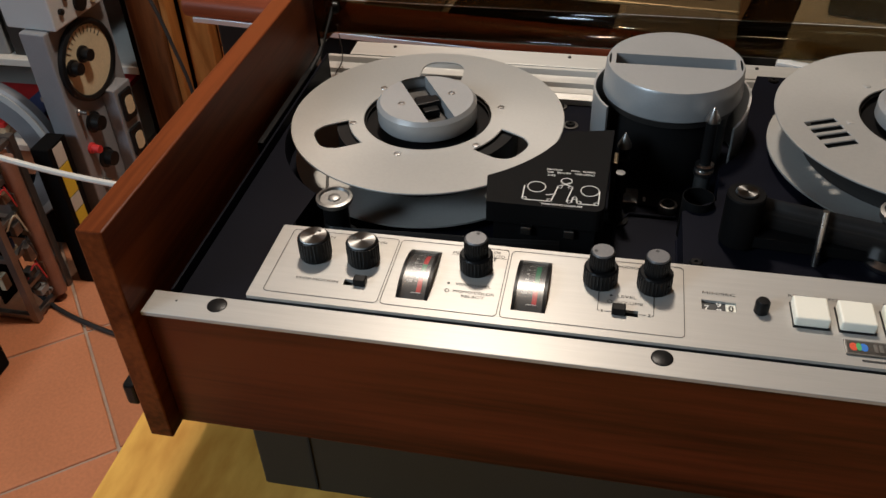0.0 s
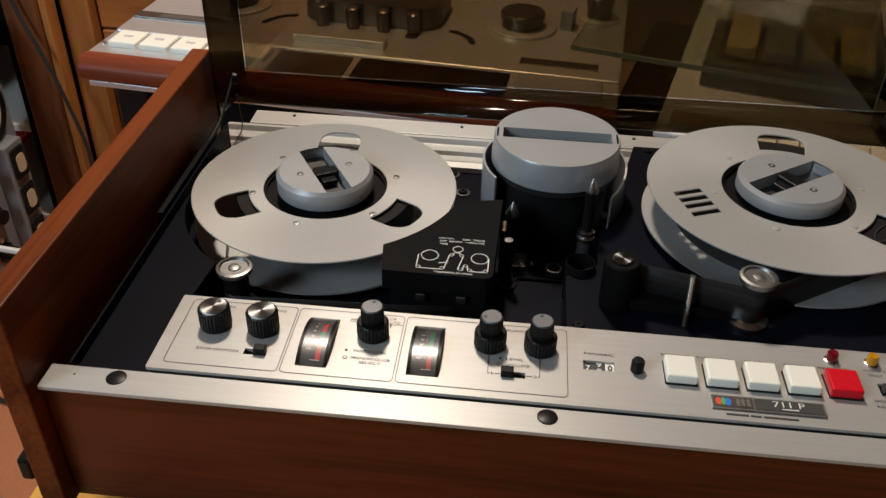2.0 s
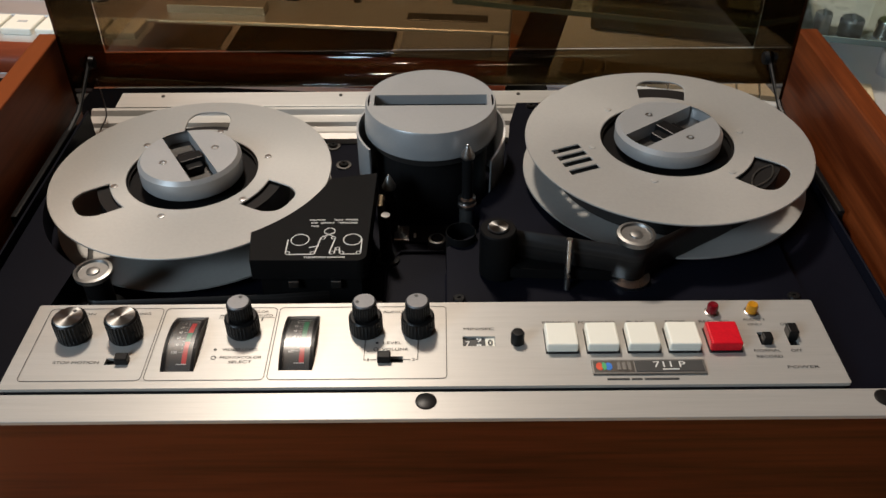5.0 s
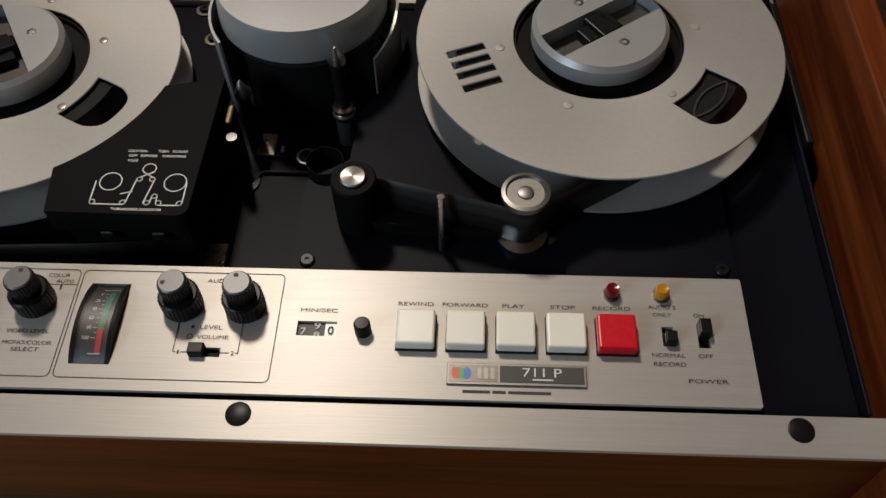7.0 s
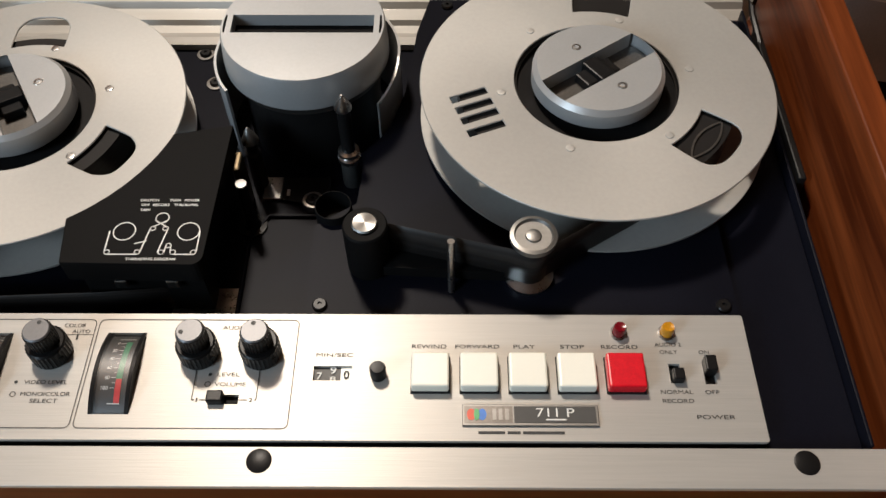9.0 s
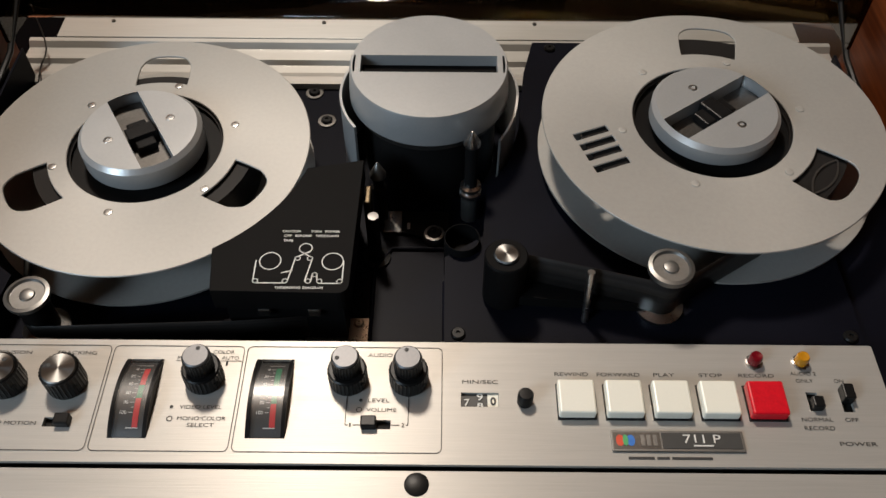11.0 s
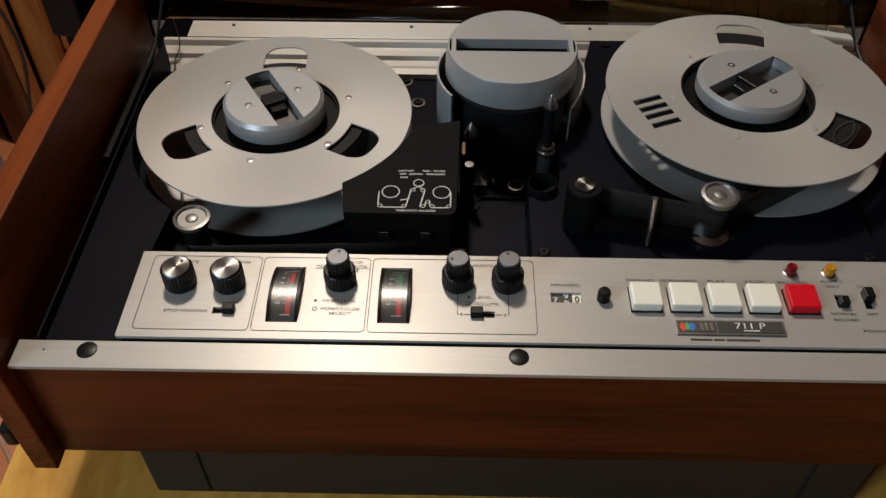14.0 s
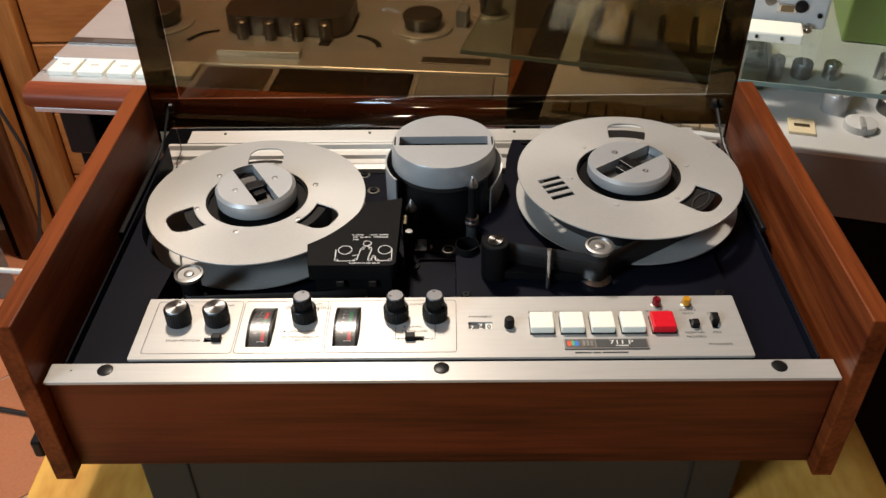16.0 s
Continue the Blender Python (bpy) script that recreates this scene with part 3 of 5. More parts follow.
letters("8", 0.0030, 0.0026, WHITEINK, count, 0.0308, 0.0583, 0.0018, "figure", 0.02)
letters("0", 0.0028, 0.0046, INK, count, 0.0374, 0.0605, 0.0020, "figure", 0.02)

# badge
bm = B()
box(bm, 0.0940, 0.1585, 0.0330, 0.0440, PT, PT + 0.0012, 0.0003)
badge = part("badge", bm, DULLSPUN, rec, "chrome framed badge with coloured ovals")
bm = B()
box(bm, 0.1185, 0.1572, 0.0345, 0.0428, PT + 0.0008, PT + 0.0015)
part("badge_field", bm, DIAL, badge)
bm = B()
box(bm, 0.0950, 0.1178, 0.0343, 0.0429, PT + 0.0006, PT + 0.00135)
part("emblem_field", bm, DARKSTEEL, badge)
letters("711 P", 0.0180, 0.0044, WHITEINK, badge, 0.1380, 0.0395, PT + 0.0018, bold=0.0)
bm = B()
box(bm, 0.1335, 0.1430, 0.0356, 0.0363, PT + 0.0013, PT + 0.0017)
part("printed_bar", bm, WHITEINK, badge)
bm = B()
for x in (0.1083, 0.1112, 0.1143):
    box(bm, x, x + 0.0018, 0.0358, 0.0415, PT + 0.0010, PT + 0.0016)
part("emblem_bars", bm, DULLSPUN, badge)
for x, c, name in ((0.0982, (0.75, 0.10, 0.05), "red"), (0.1008, (0.10, 0.42, 0.16), "green"), (0.1034, (0.05, 0.20, 0.62), "blue")):
    bm = B()
    lathe(bm, [(0, 0), (0.0027, 0)], 0, 0, 28, Matrix.Translation((x, 0.0386, PT + 0.0014 + (0.0002 if name == "green" else 0))) @ Matrix.Diagonal((0.75 if name != "green" else 0.5, 1.1, 1, 1)))
    part("emblem_oval", bm, material(name + "_enamel", c, 0.35), badge)


def meter(x0, x1, y0, y1, bands, label):
    """A drum meter: a dial on a bowed surface under a bowed clear cover."""
    c, s = (y1 - y0) / 2, 0.0062
    R = (c * c + s * s) / (2 * s)
    half, yc = math.asin(c / R), (y0 + y1) / 2

    def arc(drop, a):
        return yc + (R - drop) * math.sin(a), PT + s - R + (R - drop) * math.cos(a)

    def bow(bm, xa, xb, drop, a0, a1, n=20):
        rows = [[bm.verts.new((x, *arc(drop, a0 + (a1 - a0) * k / n))) for k in range(n + 1)] for x in (xa, xb)]
        for k in range(n):
            bm.faces.new((rows[0][k], rows[1][k], rows[1][k + 1], rows[0][k + 1])).smooth = True

    bm = B()
    bow(bm, x0 + 0.001, x1 - 0.001, 0.0022, -half, half)
    ob = part("meter", bm, DIAL, rec, label)
    for xa in (x0, x1 - 0.0020):
        bm = B()
        top = [arc(0, -half + 2 * half * k / 16) for k in range(17)]
        prof = [*top, (y1, -0.002), (y0, -0.002)]
        sides = [[bm.verts.new((x, y, z)) for y, z in prof] for x in (xa, xa + 0.0020)]
        for k in range(len(prof)):
            q = (k + 1) % len(prof)
            bm.faces.new((sides[0][k], sides[0][q], sides[1][q], sides[1][k]))
        bm.faces.new(sides[0])
        bm.faces.new(sides[1][::-1])
        part("side_frame", bm, BLACK, ob)
    bm = B()
    bow(bm, x0 + 0.0012, x1 - 0.0012, 0.0003, -half, half)
    cover = part("cover", bm, CLEAR, ob, "clear bowed meter cover")
    xs = (x0 + x1) / 2 + 0.0015
    for a0, a1, mat in bands:
        bm = B()
        bow(bm, xs, xs + 0.0028, 0.0019, a0 * half, a1 * half, 8)
        part("scale_band", bm, mat, ob)
    bm = B()
    for k in range(11):
        a = (0.70 - 0.115 * k) * half
        bow(bm, xs - (0.0026 if k % 2 == 0 else 0.0016), xs - 0.0003, 0.0019, a - 0.003, a + 0.003, 1)
    bow(bm, xs - 0.0030, xs + 0.0030, 0.0018, -0.80 * half, -0.78 * half, 1)
    bow(bm, xs - 0.0040, xs + 0.0040, 0.0017, 0.82 * half, 0.835 * half, 1)
    part("scale_marks", bm, WHITEINK, ob)
    for k, text in enumerate(("0", "20", "40", "60", "80", "100")):
        a = (0.70 - 0.23 * k) * half
        y, z = arc(0.0018, a)
        t = letters(text, 0.0011 * len(text), 0.0019, WHITEINK, ob, xs - 0.0032 - 0.0006 * len(text), y, z, "figure", 0.01)
        t.rotation_euler = (-a, 0, 0)


meter(-0.1512, -0.1322, 0.0382, 0.0828, [(-0.80, -0.12, REDINK), (-0.12, 0.22, GREENINK), (0.22, 0.72, REDINK)], "bowed video level meter in a black frame")
meter(-0.0842, -0.0648, 0.0386, 0.0832, [(-0.80, -0.25, REDINK), (-0.25, 0.74, GREENINK)], "bowed audio level meter in a black frame")

# head cover with the threading diagram
BT = 0.0235
arc = [(LR[0] + 0.1105 * math.cos(radians(a)), LR[1] + 0.1105 * math.sin(radians(a))) for a in np.linspace(-17, -57, 18)]
top = [(-0.110, 0.112), *round_rect(-0.060, -0.0375, 0.111, 0.13, 0.006)[0:6], (-0.0355, 0.2075), *arc]
bm = B()
prism(bm, top, 0.008, BT)
cover = part("head_cover", bm, MATT, rec, "black head cover printed with a threading diagram")
bev = cover.modifiers.new("edge", "BEVEL")
bev.width, bev.segments, bev.limit_method = 0.001, 2, "ANGLE"
bm = B()
prism(bm, [(-0.106, 0.117), (-0.042, 0.116), (-0.041, 0.20), *[(LR[0] + 0.1135 * math.cos(radians(a)), LR[1] + 0.1135 * math.sin(radians(a))) for a in np.linspace(-19, -54, 10)]], DL, 0.0085)
part("cover_base", bm, MATT, rec)
CZ = BT + 0.0003
# threading diagram


def line(points, width=0.0006):
    """A flat printed line through the points."""
    bm = B()
    for (xa, ya), (xb, yb) in zip(points, points[1:]):
        d = Vector((xb - xa, yb - ya)).normalized() * width / 2
        n = Vector((-d.y, d.x))
        a, b = Vector((xa, ya)) - d, Vector((xb, yb)) + d
        bm.faces.new([bm.verts.new((p.x, p.y, CZ)) for p in (a - n, b - n, b + n, a + n)])
    return part("diagram_line", bm, WHITEINK, cover)


def ring(x, y, r, width=0.0005):
    bm = B()
    ribbon(bm, disc(x, y, r, 28), width, 0, CZ)
    part("diagram_ring", bm, WHITEINK, cover)


xl, xr, yb, yt = -0.0855, -0.0464, 0.1178, 0.1295
ring(-0.0800, 0.1295, 0.0050)
ring(-0.0505, 0.1295, 0.0050)
ring(-0.0640, 0.1372, 0.0030)
for x, y in ((xl, yb), (xr, yb), (-0.0718, yb), (-0.0610, yb), (-0.0557, yb), (-0.0583, 0.1215), (-0.0672, 0.1312), (-0.0614, 0.1312)):
    ring(x, y, 0.0012, 0.0004)
line([(xl - 0.0012, yb), (xl - 0.0012, yt)])
line([(xr + 0.0012, yb), (xr + 0.0012, yt)])
line([(xl, yb - 0.0012), (-0.0718, yb - 0.0012)])
line([(-0.0557, yb - 0.0012), (xr, yb - 0.0012)])
line([(-0.0706, yb), (-0.0684, 0.1312)])
line([(-0.0626, yb), (-0.0602, 0.1312)])
line([(-0.0672, 0.1322), (-0.0614, 0.1358)])
line([(-0.0614, 0.1322), (-0.0668, 0.1358)])
line([(-0.0597, yb), (-0.0594, 0.1215)])
line([(-0.0571, 0.1215), (-0.0569, yb)])
line([(-0.0738, 0.1225), (-0.0690, 0.1240)])
for text, w, x, y in (("CAUTION", 0.0088, -0.0720, 0.1478), ("TURN", 0.0050, -0.0600, 0.1478), ("POWER", 0.0070, -0.0520, 0.1478), ("OFF", 0.0038, -0.0735, 0.1450), ("BEFORE", 0.0078, -0.0660, 0.1450), ("THREADING", 0.0112, -0.0545, 0.1450), ("TAPE", 0.0048, -0.0730, 0.1420), ("THREADING DIAGRAM", 0.0225, -0.0650, 0.1140)):
    letters(text, w, 0.0014, WHITEINK, cover, x, y, CZ, bold=0.015)

for ob in cover.children:
    ob.matrix_basis = Matrix.Translation((-0.0632, 0.1283, 0)) @ Matrix.Diagonal((1.13, 1.13, 1, 1)) @ Matrix.Translation((0.0645, -0.1265, 0)) @ ob.matrix_basis

# head drum
DC = (0.002, 0.2640)
bm = B()
lathe(bm, [(0.0425, DL), (0.0425, 0.020), (0.0440, 0.022), (0, 0.022)], *DC, 64)
drum = part("head_drum", bm, BLACK, rec, "black head drum under a grey aluminium cap")
bm = B()
lathe(bm, [(0.0435, 0.0205), (0.0462, 0.0215), (0.0470, 0.0275), (0.0440, 0.0275)], *DC, 64)
part("lower_ring", bm, DARKSTEEL, drum, "dark grey ring")
bm = B()
lathe(bm, [(0.0440, 0.0272), (0.0485, 0.0272), (0.0494, 0.0282), (0.0494, 0.0330), (0.0482, 0.0478), (0.0474, 0.0494), (0.0464, 0.0494)], *DC, 72)
for sign in (-1, 1):
    a0 = math.degrees(math.asin(0.0078 / 0.0464))
    prism(bm, [(DC[0] + 0.0464 * math.cos(radians(a)), DC[1] + sign * 0.0464 * math.sin(radians(a))) for a in (np.linspace(a0, 180 - a0, 40) if sign > 0 else np.linspace(180 - a0, a0, 40))], 0.040, 0.0494)
prism(bm, [(DC[0] - 0.0448, DC[1] - 0.0078), (DC[0] - 0.0415, DC[1] - 0.0078), (DC[0] - 0.0415, DC[1] + 0.0078), (DC[0] - 0.0448, DC[1] + 0.0078)], 0.040, 0.0494)
prism(bm, [(DC[0] + 0.0415, DC[1] - 0.0078), (DC[0] + 0.0448, DC[1] - 0.0078), (DC[0] + 0.0448, DC[1] + 0.0078), (DC[0] + 0.0415, DC[1] + 0.0078)], 0.040, 0.0494)
part("drum_cap", bm, HUBALU, drum, "satin aluminium drum cap with a dark slot")
bm = B()
box(bm, DC[0] - 0.043, DC[0] + 0.043, DC[1] - 0.009, DC[1] + 0.009, 0.036, 0.0415)
part("slot_floor", bm, MATT, drum)
# guard round the drum
bm = B()
rows = []
for k in range(61):
    a = radians(-38 + (217 + 38) * k / 60)
    hi = 0.018 + 0.010 * min(1, k / 8) if k < 9 else 0.028
    rows.append([bm.verts.new((DC[0] + r * math.cos(a), DC[1] + r * math.sin(a), z)) for r, z in ((0.0545, DL), (0.0545, hi), (0.0560, hi), (0.0560, DL))])
for a, b in zip(rows, rows[1:]):
    for k in range(4):
        bm.faces.new((a[k], a[(k + 1) % 4], b[(k + 1) % 4], b[k]))
bm.faces.new(rows[0])
bm.faces.new(rows[-1][::-1])
part("drum_guard", bm, HUBALU, rec, "curved aluminium guard round the drum")


def post(name, x, y, profile, mat, label, extra=()):
    bm = B()
    lathe(bm, profile, x, y, 32)
    ob = part(name, bm, mat, rec, label)
    for pname, prof, pm in extra:
        bm = B()
        lathe(bm, prof, x, y, 32)
        part(pname, bm, pm, ob)
    return ob


post("tape_guide", 0.0280, 0.2100, [(0.0040, -0.001), (0.0040, 0.0365)], BLACK, "black tape guide with a pointed steel tip",
     [("tip", [(0.0050, 0.0345), (0.0050, 0.0362), (0.0008, 0.0448), (0, 0.0452)], STEEL), ("collar", [(0.0068, -0.0075), (0.0068, -0.0045), (0.0050, -0.0035), (0.0064, -0.0020), (0.0064, 0.0002), (0.0038, 0.0010)], STEEL), ("stem", [(0.0056, DL), (0.0056, -0.0075)], DULLSPUN)])
post("tape_guide", -0.0278, 0.2065, [(0.0046, DL), (0.0046, 0.002), (0.0034, 0.003), (0.0034, 0.012)], BLACK, "short black tape guide with a pointed tip",
     [("tip", [(0.0050, 0.0115), (0.0050, 0.0128), (0.0008, 0.0222), (0, 0.0228)], DULLSPUN)])
post("guide_pin", PINL[0], PINL[1], [(0.0085, DL), (0.0085, DL + 0.0015), (0.0052, DL + 0.002), (0.0036, DL + 0.007), (0.0030, PINL[2] - 0.001), (0, PINL[2] - 0.001)], BLACK, "black guide pin with a bright flat top",
     [("pin_top", [(0.0031, PINL[2] - 0.0015), (0.0031, PINL[2] - 0.0002), (0, PINL[2])], DULLSPUN)])
post("fixed_guide", CYLR[0], CYLR[1], [(0.0105, DL), (0.0105, CYLR[2] - 0.0006), (0.0102, CYLR[2]), (0.0099, CYLR[2]), (0.0096, CYLR[2] - 0.012), (0, CYLR[2] - 0.012)], MATT, "black hollow round tape guide")
post("pressure_roller", 0.0448, 0.1285, [(0.0060, -0.003), (0.0114, 0.000), (0.0116, 0.0335), (0.0108, 0.0345), (0, 0.0345)], MATT, "black pressure roller with a bright steel cap",
     [("roller_cap", [(0.0068, 0.034), (0.0068, 0.0355), (0.0060, 0.0362), (0, 0.0362)], SPUN)])
post("tension_idler", 0.1300, 0.1220, [(0.0085, -0.001), (0.0085, 0.031)], BLACK, "tape idler with bright steel flanges",
     [("top_flange", [(0.0085, 0.0305), (0.0118, 0.0310), (0.0120, 0.0345), (0.0100, 0.0350), (0.0092, 0.0335), (0.0042, 0.0335), (0.0038, 0.0345), (0.0014, 0.0352), (0, 0.0350)], DULLSPUN), ("bottom_flange", [(0.0060, -0.0030), (0.0125, -0.0026), (0.0132, 0.0005), (0.0085, 0.0028)], STEEL)])
post("tension_idler", -0.2110, 0.1170, [(0.0085, DL), (0.0085, 0.009)], BLACK, "tape idler with bright steel flanges",
     [("top_flange", [(0.0085, 0.0085), (0.0118, 0.0090), (0.0120, 0.0120), (0.0100, 0.0125), (0.0092, 0.0110), (0.0042, 0.0110), (0.0038, 0.0120), (0.0014, 0.0128), (0, 0.0126)], DULLSPUN), ("bottom_flange", [(0.0060, -0.0230), (0.0125, -0.0226), (0.0132, -0.0195), (0.0085, -0.0172)], STEEL)])
bm = B()
prism(bm, [(0.044, 0.121), (0.126, 0.1165), (0.130, 0.1180), (0.130, 0.1260), (0.046, 0.1370)], 0.0005, 0.0080)
part("roller_arm", bm, MATT, rec, "black swinging roller arm")
bm = B()
pipe(bm, [(0.0890, 0.1130, -0.004), (0.0887, 0.1160, 0.014), (0.0885, 0.1192, 0.0328)], 0.0020, 12)
part("lift_pin", bm, STEEL, rec, "bright steel lifting pin")
bm = B()
box(bm, -0.0255, -0.0145, 0.194, 0.211, DL, DL + 0.003, 0.0003)
part("steel_tab", bm, STEEL, rec)
bm = B()
prism(bm, [(-0.0140, 0.1940), (0.0020, 0.1900), (0.0080, 0.1880), (0.0150, 0.1960), (0.0150, 0.2110), (-0.0140, 0.2110)], DL, DL + 0.0026)
part("adjusting_plate", bm, BLACK, rec)
screw(0.0060, 0.1900, DL + 0.0060, 0.0046, 0.0024, BLACK)
bm = B()
lathe(bm, [(0.0046, DL + 0.0072), (0.0062, DL + 0.0070), (0.0066, DL + 0.0055), (0.0066, DL)], 0.0060, 0.1900, 28)
part("bushing", bm, DULLSPUN, rec, "steel bushing round the adjusting screw")
bm = B()
box(bm, -0.0112, -0.0092, 0.1962, 0.2012, DL + 0.0026, DL + 0.0034, 0.0003)
part("mark_plate", bm, HUBALU, rec)
for p in ([(0.0125, 0.0985), (0.0125, 0.156), (0.034, 0.171)], [(-0.030, 0.100), (-0.030, 0.165), (-0.020, 0.182), (0.012, 0.182)]):
    bm = B()
    pipe(bm, [(x, y, DL + 0.0012) for x, y in p], 0.0012, 8)
    part("deck_ridge", bm, DECK, rec, "low raised edge of the deck plate")
bm = B()
box(bm, -0.0352, -0.0312, 0.184, 0.198, DL, 0.012, 0.001)
part("head_block", bm, BRASS, rec, "small dull brass head block")
for x in (-0.0880, -0.0610):
    bm = B()
    box(bm, x, x + 0.0065, 0.1128, 0.1175, -0.0010, 0.0050, 0.0006)
    part("steel_tab", bm, STEEL, rec)
bm = B()
box(bm, -0.066, -0.030, 0.098, 0.130, DL, DL + 0.0015, 0.0003)
part("bracket", bm, STEEL, rec, "small bright steel bracket")
screw(-0.0365, 0.1260, DL + 0.0015, 0.0028, 0.0018, STEEL)


def reel_lock(c, z0, z1, r, turn, label):
    """The clamp that holds a reel: a ring with two top plates and a latch in the slot between them."""
    bm = B()
    lathe(bm, [(r - 0.003, z0), (r - 0.0008, z0), (r, z0 + 0.001), (r, z1 - 0.0028), (r - 0.0022, z1 - 0.0004), (r - 0.0026, z1)], 0, 0, 64)
    rr, w = r - 0.0026, 0.0098
    a0 = math.degrees(math.asin(w / rr))
    for sign in (-1, 1):
        prism(bm, [(rr * math.cos(radians(a)), sign * rr * math.sin(radians(a))) for a in (np.linspace(a0, 180 - a0, 36) if sign > 0 else np.linspace(180 - a0, a0, 36))], z1 - 0.010, z1)
    ob = part("reel_lock", bm, HUBALU, rec, label)
    ob.location, ob.rotation_euler = (*c, 0), (0, 0, radians(turn))
    bm = B()
    lathe(bm, [(0, z1 - 0.0100), (r - 0.001, z1 - 0.0100)], 0, 0, 48)
    part("slot_floor", bm, DARKSTEEL, ob)
    bm = B()
    box(bm, -0.0050, 0.0050, -0.0088, 0.0088, z1 - 0.0100, z1 - 0.0010, 0.0008)
    box(bm, -0.0120, 0.0120, -0.0060, 0.0060, z1 - 0.0100, z1 - 0.0040, 0.0008)
    part("latch", bm, BLACK, ob, "black latch")
    for sign in (-1, 1):
        bm = B()
        lathe(bm, [(0.0012, z1 - 0.0002), (0.0014, z1 + 0.0003), (0.0026, z1 + 0.0002), (0.0030, z1 - 0.0002)], 0, sign * 0.0195, 18)
        lathe(bm, [(0, z1 - 0.0002), (0.0012, z1 - 0.0002)], 0, sign * 0.0195, 10)
        part("screw", bm, STEEL, ob)


reel_lock(LR, 0.0075, 0.0232, 0.0371, 121, "grey clear-coated reel clamp with a dark slot")
reel_lock(RR, 0.0310, 0.0435, 0.0378, 36, "grey clear-coated reel clamp with a dark slot")


def window(a, inner, outer, half, far):
    """A rounded opening in a reel flange, centred on the angle a."""
    pts = [(inner, a - half + 2 * half * k / 10) for k in range(11)]
    pts += [(inner + (outer - inner) * k / 6, a + half + (far - half) * k / 6) for k in range(1, 5)]
    pts += [(outer - 0.005 * abs(1 - k / 6) ** 4, a + far * (1 - k / 6)) for k in range(13)]
    pts += [(inner + (outer - inner) * k / 6, a - half - (far - half) * k / 6) for k in range(4, 0, -1)]
    return [(r * math.cos(radians(b)), r * math.sin(radians(b))) for r, b in pts]


def tape_reel(c, top, radius, low, windows, cuts, pack, rivets, label):
    ob = thing("tape_reel", (*c, ZD + low), label, "tape reel", "tape reels")
    h = top - low
    bm = B()
    prism(bm, disc(0, 0, radius, 128), h - 0.0014, h, [disc(0, 0, 0.0475, 64)[::-1], *[w[::-1] for w in windows], *[q[::-1] for q in cuts]])
    up = part("top_flange", bm, REEL, ob, "satin aluminium flange with openings")
    bv = up.modifiers.new("edge", "BEVEL")
    bv.width, bv.segments, bv.limit_method, bv.angle_limit = 0.0004, 1, "ANGLE", 1.0
    bm = B()
    lathe(bm, [(0.030, 0), (radius, 0), (radius, 0.0014), (0.030, 0.0014)], 0, 0, 96)
    part("bottom_flange", bm, REEL, ob)
    bm = B()
    lathe(bm, [(pack, 0.0020), (pack, h - 0.0028), (0.046, h - 0.0030)], 0, 0, 96)
    part("tape_pack", bm, TAPE, ob, "wound dark tape")
    bm = B()
    lathe(bm, [(0.0480, h - 0.0015), (0.0468, h - 0.0028), (0.0465, h - 0.0060), (0.030, h - 0.0062)], 0, 0, 64)
    part("hub", bm, BLACK, ob, "black reel hub")
    for k in range(6):
        a = radians(rivets + 60 * k)
        bm = B()
        lathe(bm, [(0, h + 0.0005), (0.0012, h + 0.0006), (0.0024, h + 0.0004), (0.0027, h - 0.0002)], 0.0560 * math.cos(a), 0.0560 * math.sin(a), 18)
        part("screw", bm, STEEL if low < 0 else REEL, ob)
    return ob


def bar(r0, r1, a, w, skew=0.0):
    """A slanted bar cut through a flange near the angle a."""
    d, n = Vector((math.cos(radians(a)), math.sin(radians(a)))), Vector((-math.sin(radians(a)), math.cos(radians(a))))
    return [tuple(d * r + n * s) for r, s in ((r0, skew - w / 2), (r1, skew + 0.001 - w / 2), (r1, skew + 0.001 + w / 2), (r0, skew + w / 2))]


tape_reel(LR, 0.0090, 0.1018, -0.0195, [window(a, 0.0590, 0.0858, 16.5, 10.5) for a in (92, 212, 332)], [], 0.068, 20, "satin aluminium tape reel, part full of dark tape")
right = tape_reel(RR, 0.0323, 0.1022, 0.0042, [window(a, 0.0615, 0.0885, 16, 12) for a in (82, -38)], [bar(0.0625, 0.0845, 200, 0.0050, s) for s in (-0.0145, -0.0055, 0.0030, 0.0130)], 0.080, 10, "satin aluminium tape reel with slanted cut marks, nearly full")
bm = B()
a = radians(-38)
for sign in (-1, 1):
    pts = []
    for k in range(15):
        t = -1 + 2 * k / 14
        pts.append((0.0720 + sign * 0.0052 * (1 - t * t), 0.0170 * t))
    rows = [[bm.verts.new((r * math.cos(a) - s * math.sin(a), r * math.sin(a) + s * math.cos(a), 0.0264)) for r, s in [(p[0] + e, p[1]) for p in pts]] for e in (-0.0006, 0.0006)]
    for k in range(14):
        bm.faces.new((rows[0][k], rows[0][k + 1], rows[1][k + 1], rows[1][k]))
part("lens_mark", bm, DARKSTEEL, right, "grey lens-shaped outline in the opening")


def threaded(name, points, z0, z1, label):
    """A stretch of tape standing on edge along points of x, y."""
    bm = B()
    rows = [[bm.verts.new((x, y, z)) for x, y in points] for z in (z0, z1)]
    for k in range(len(points) - 1):
        bm.faces.new((rows[0][k], rows[0][k + 1], rows[1][k + 1], rows[1][k])).smooth = True
    ob = tagged(new(name, link(name, bm, TAPE)), label, "video tape")
    ob.location = (0, 0, ZD)
    so = ob.modifiers.new("thickness", "SOLIDIFY")
    so.thickness = 0.0003


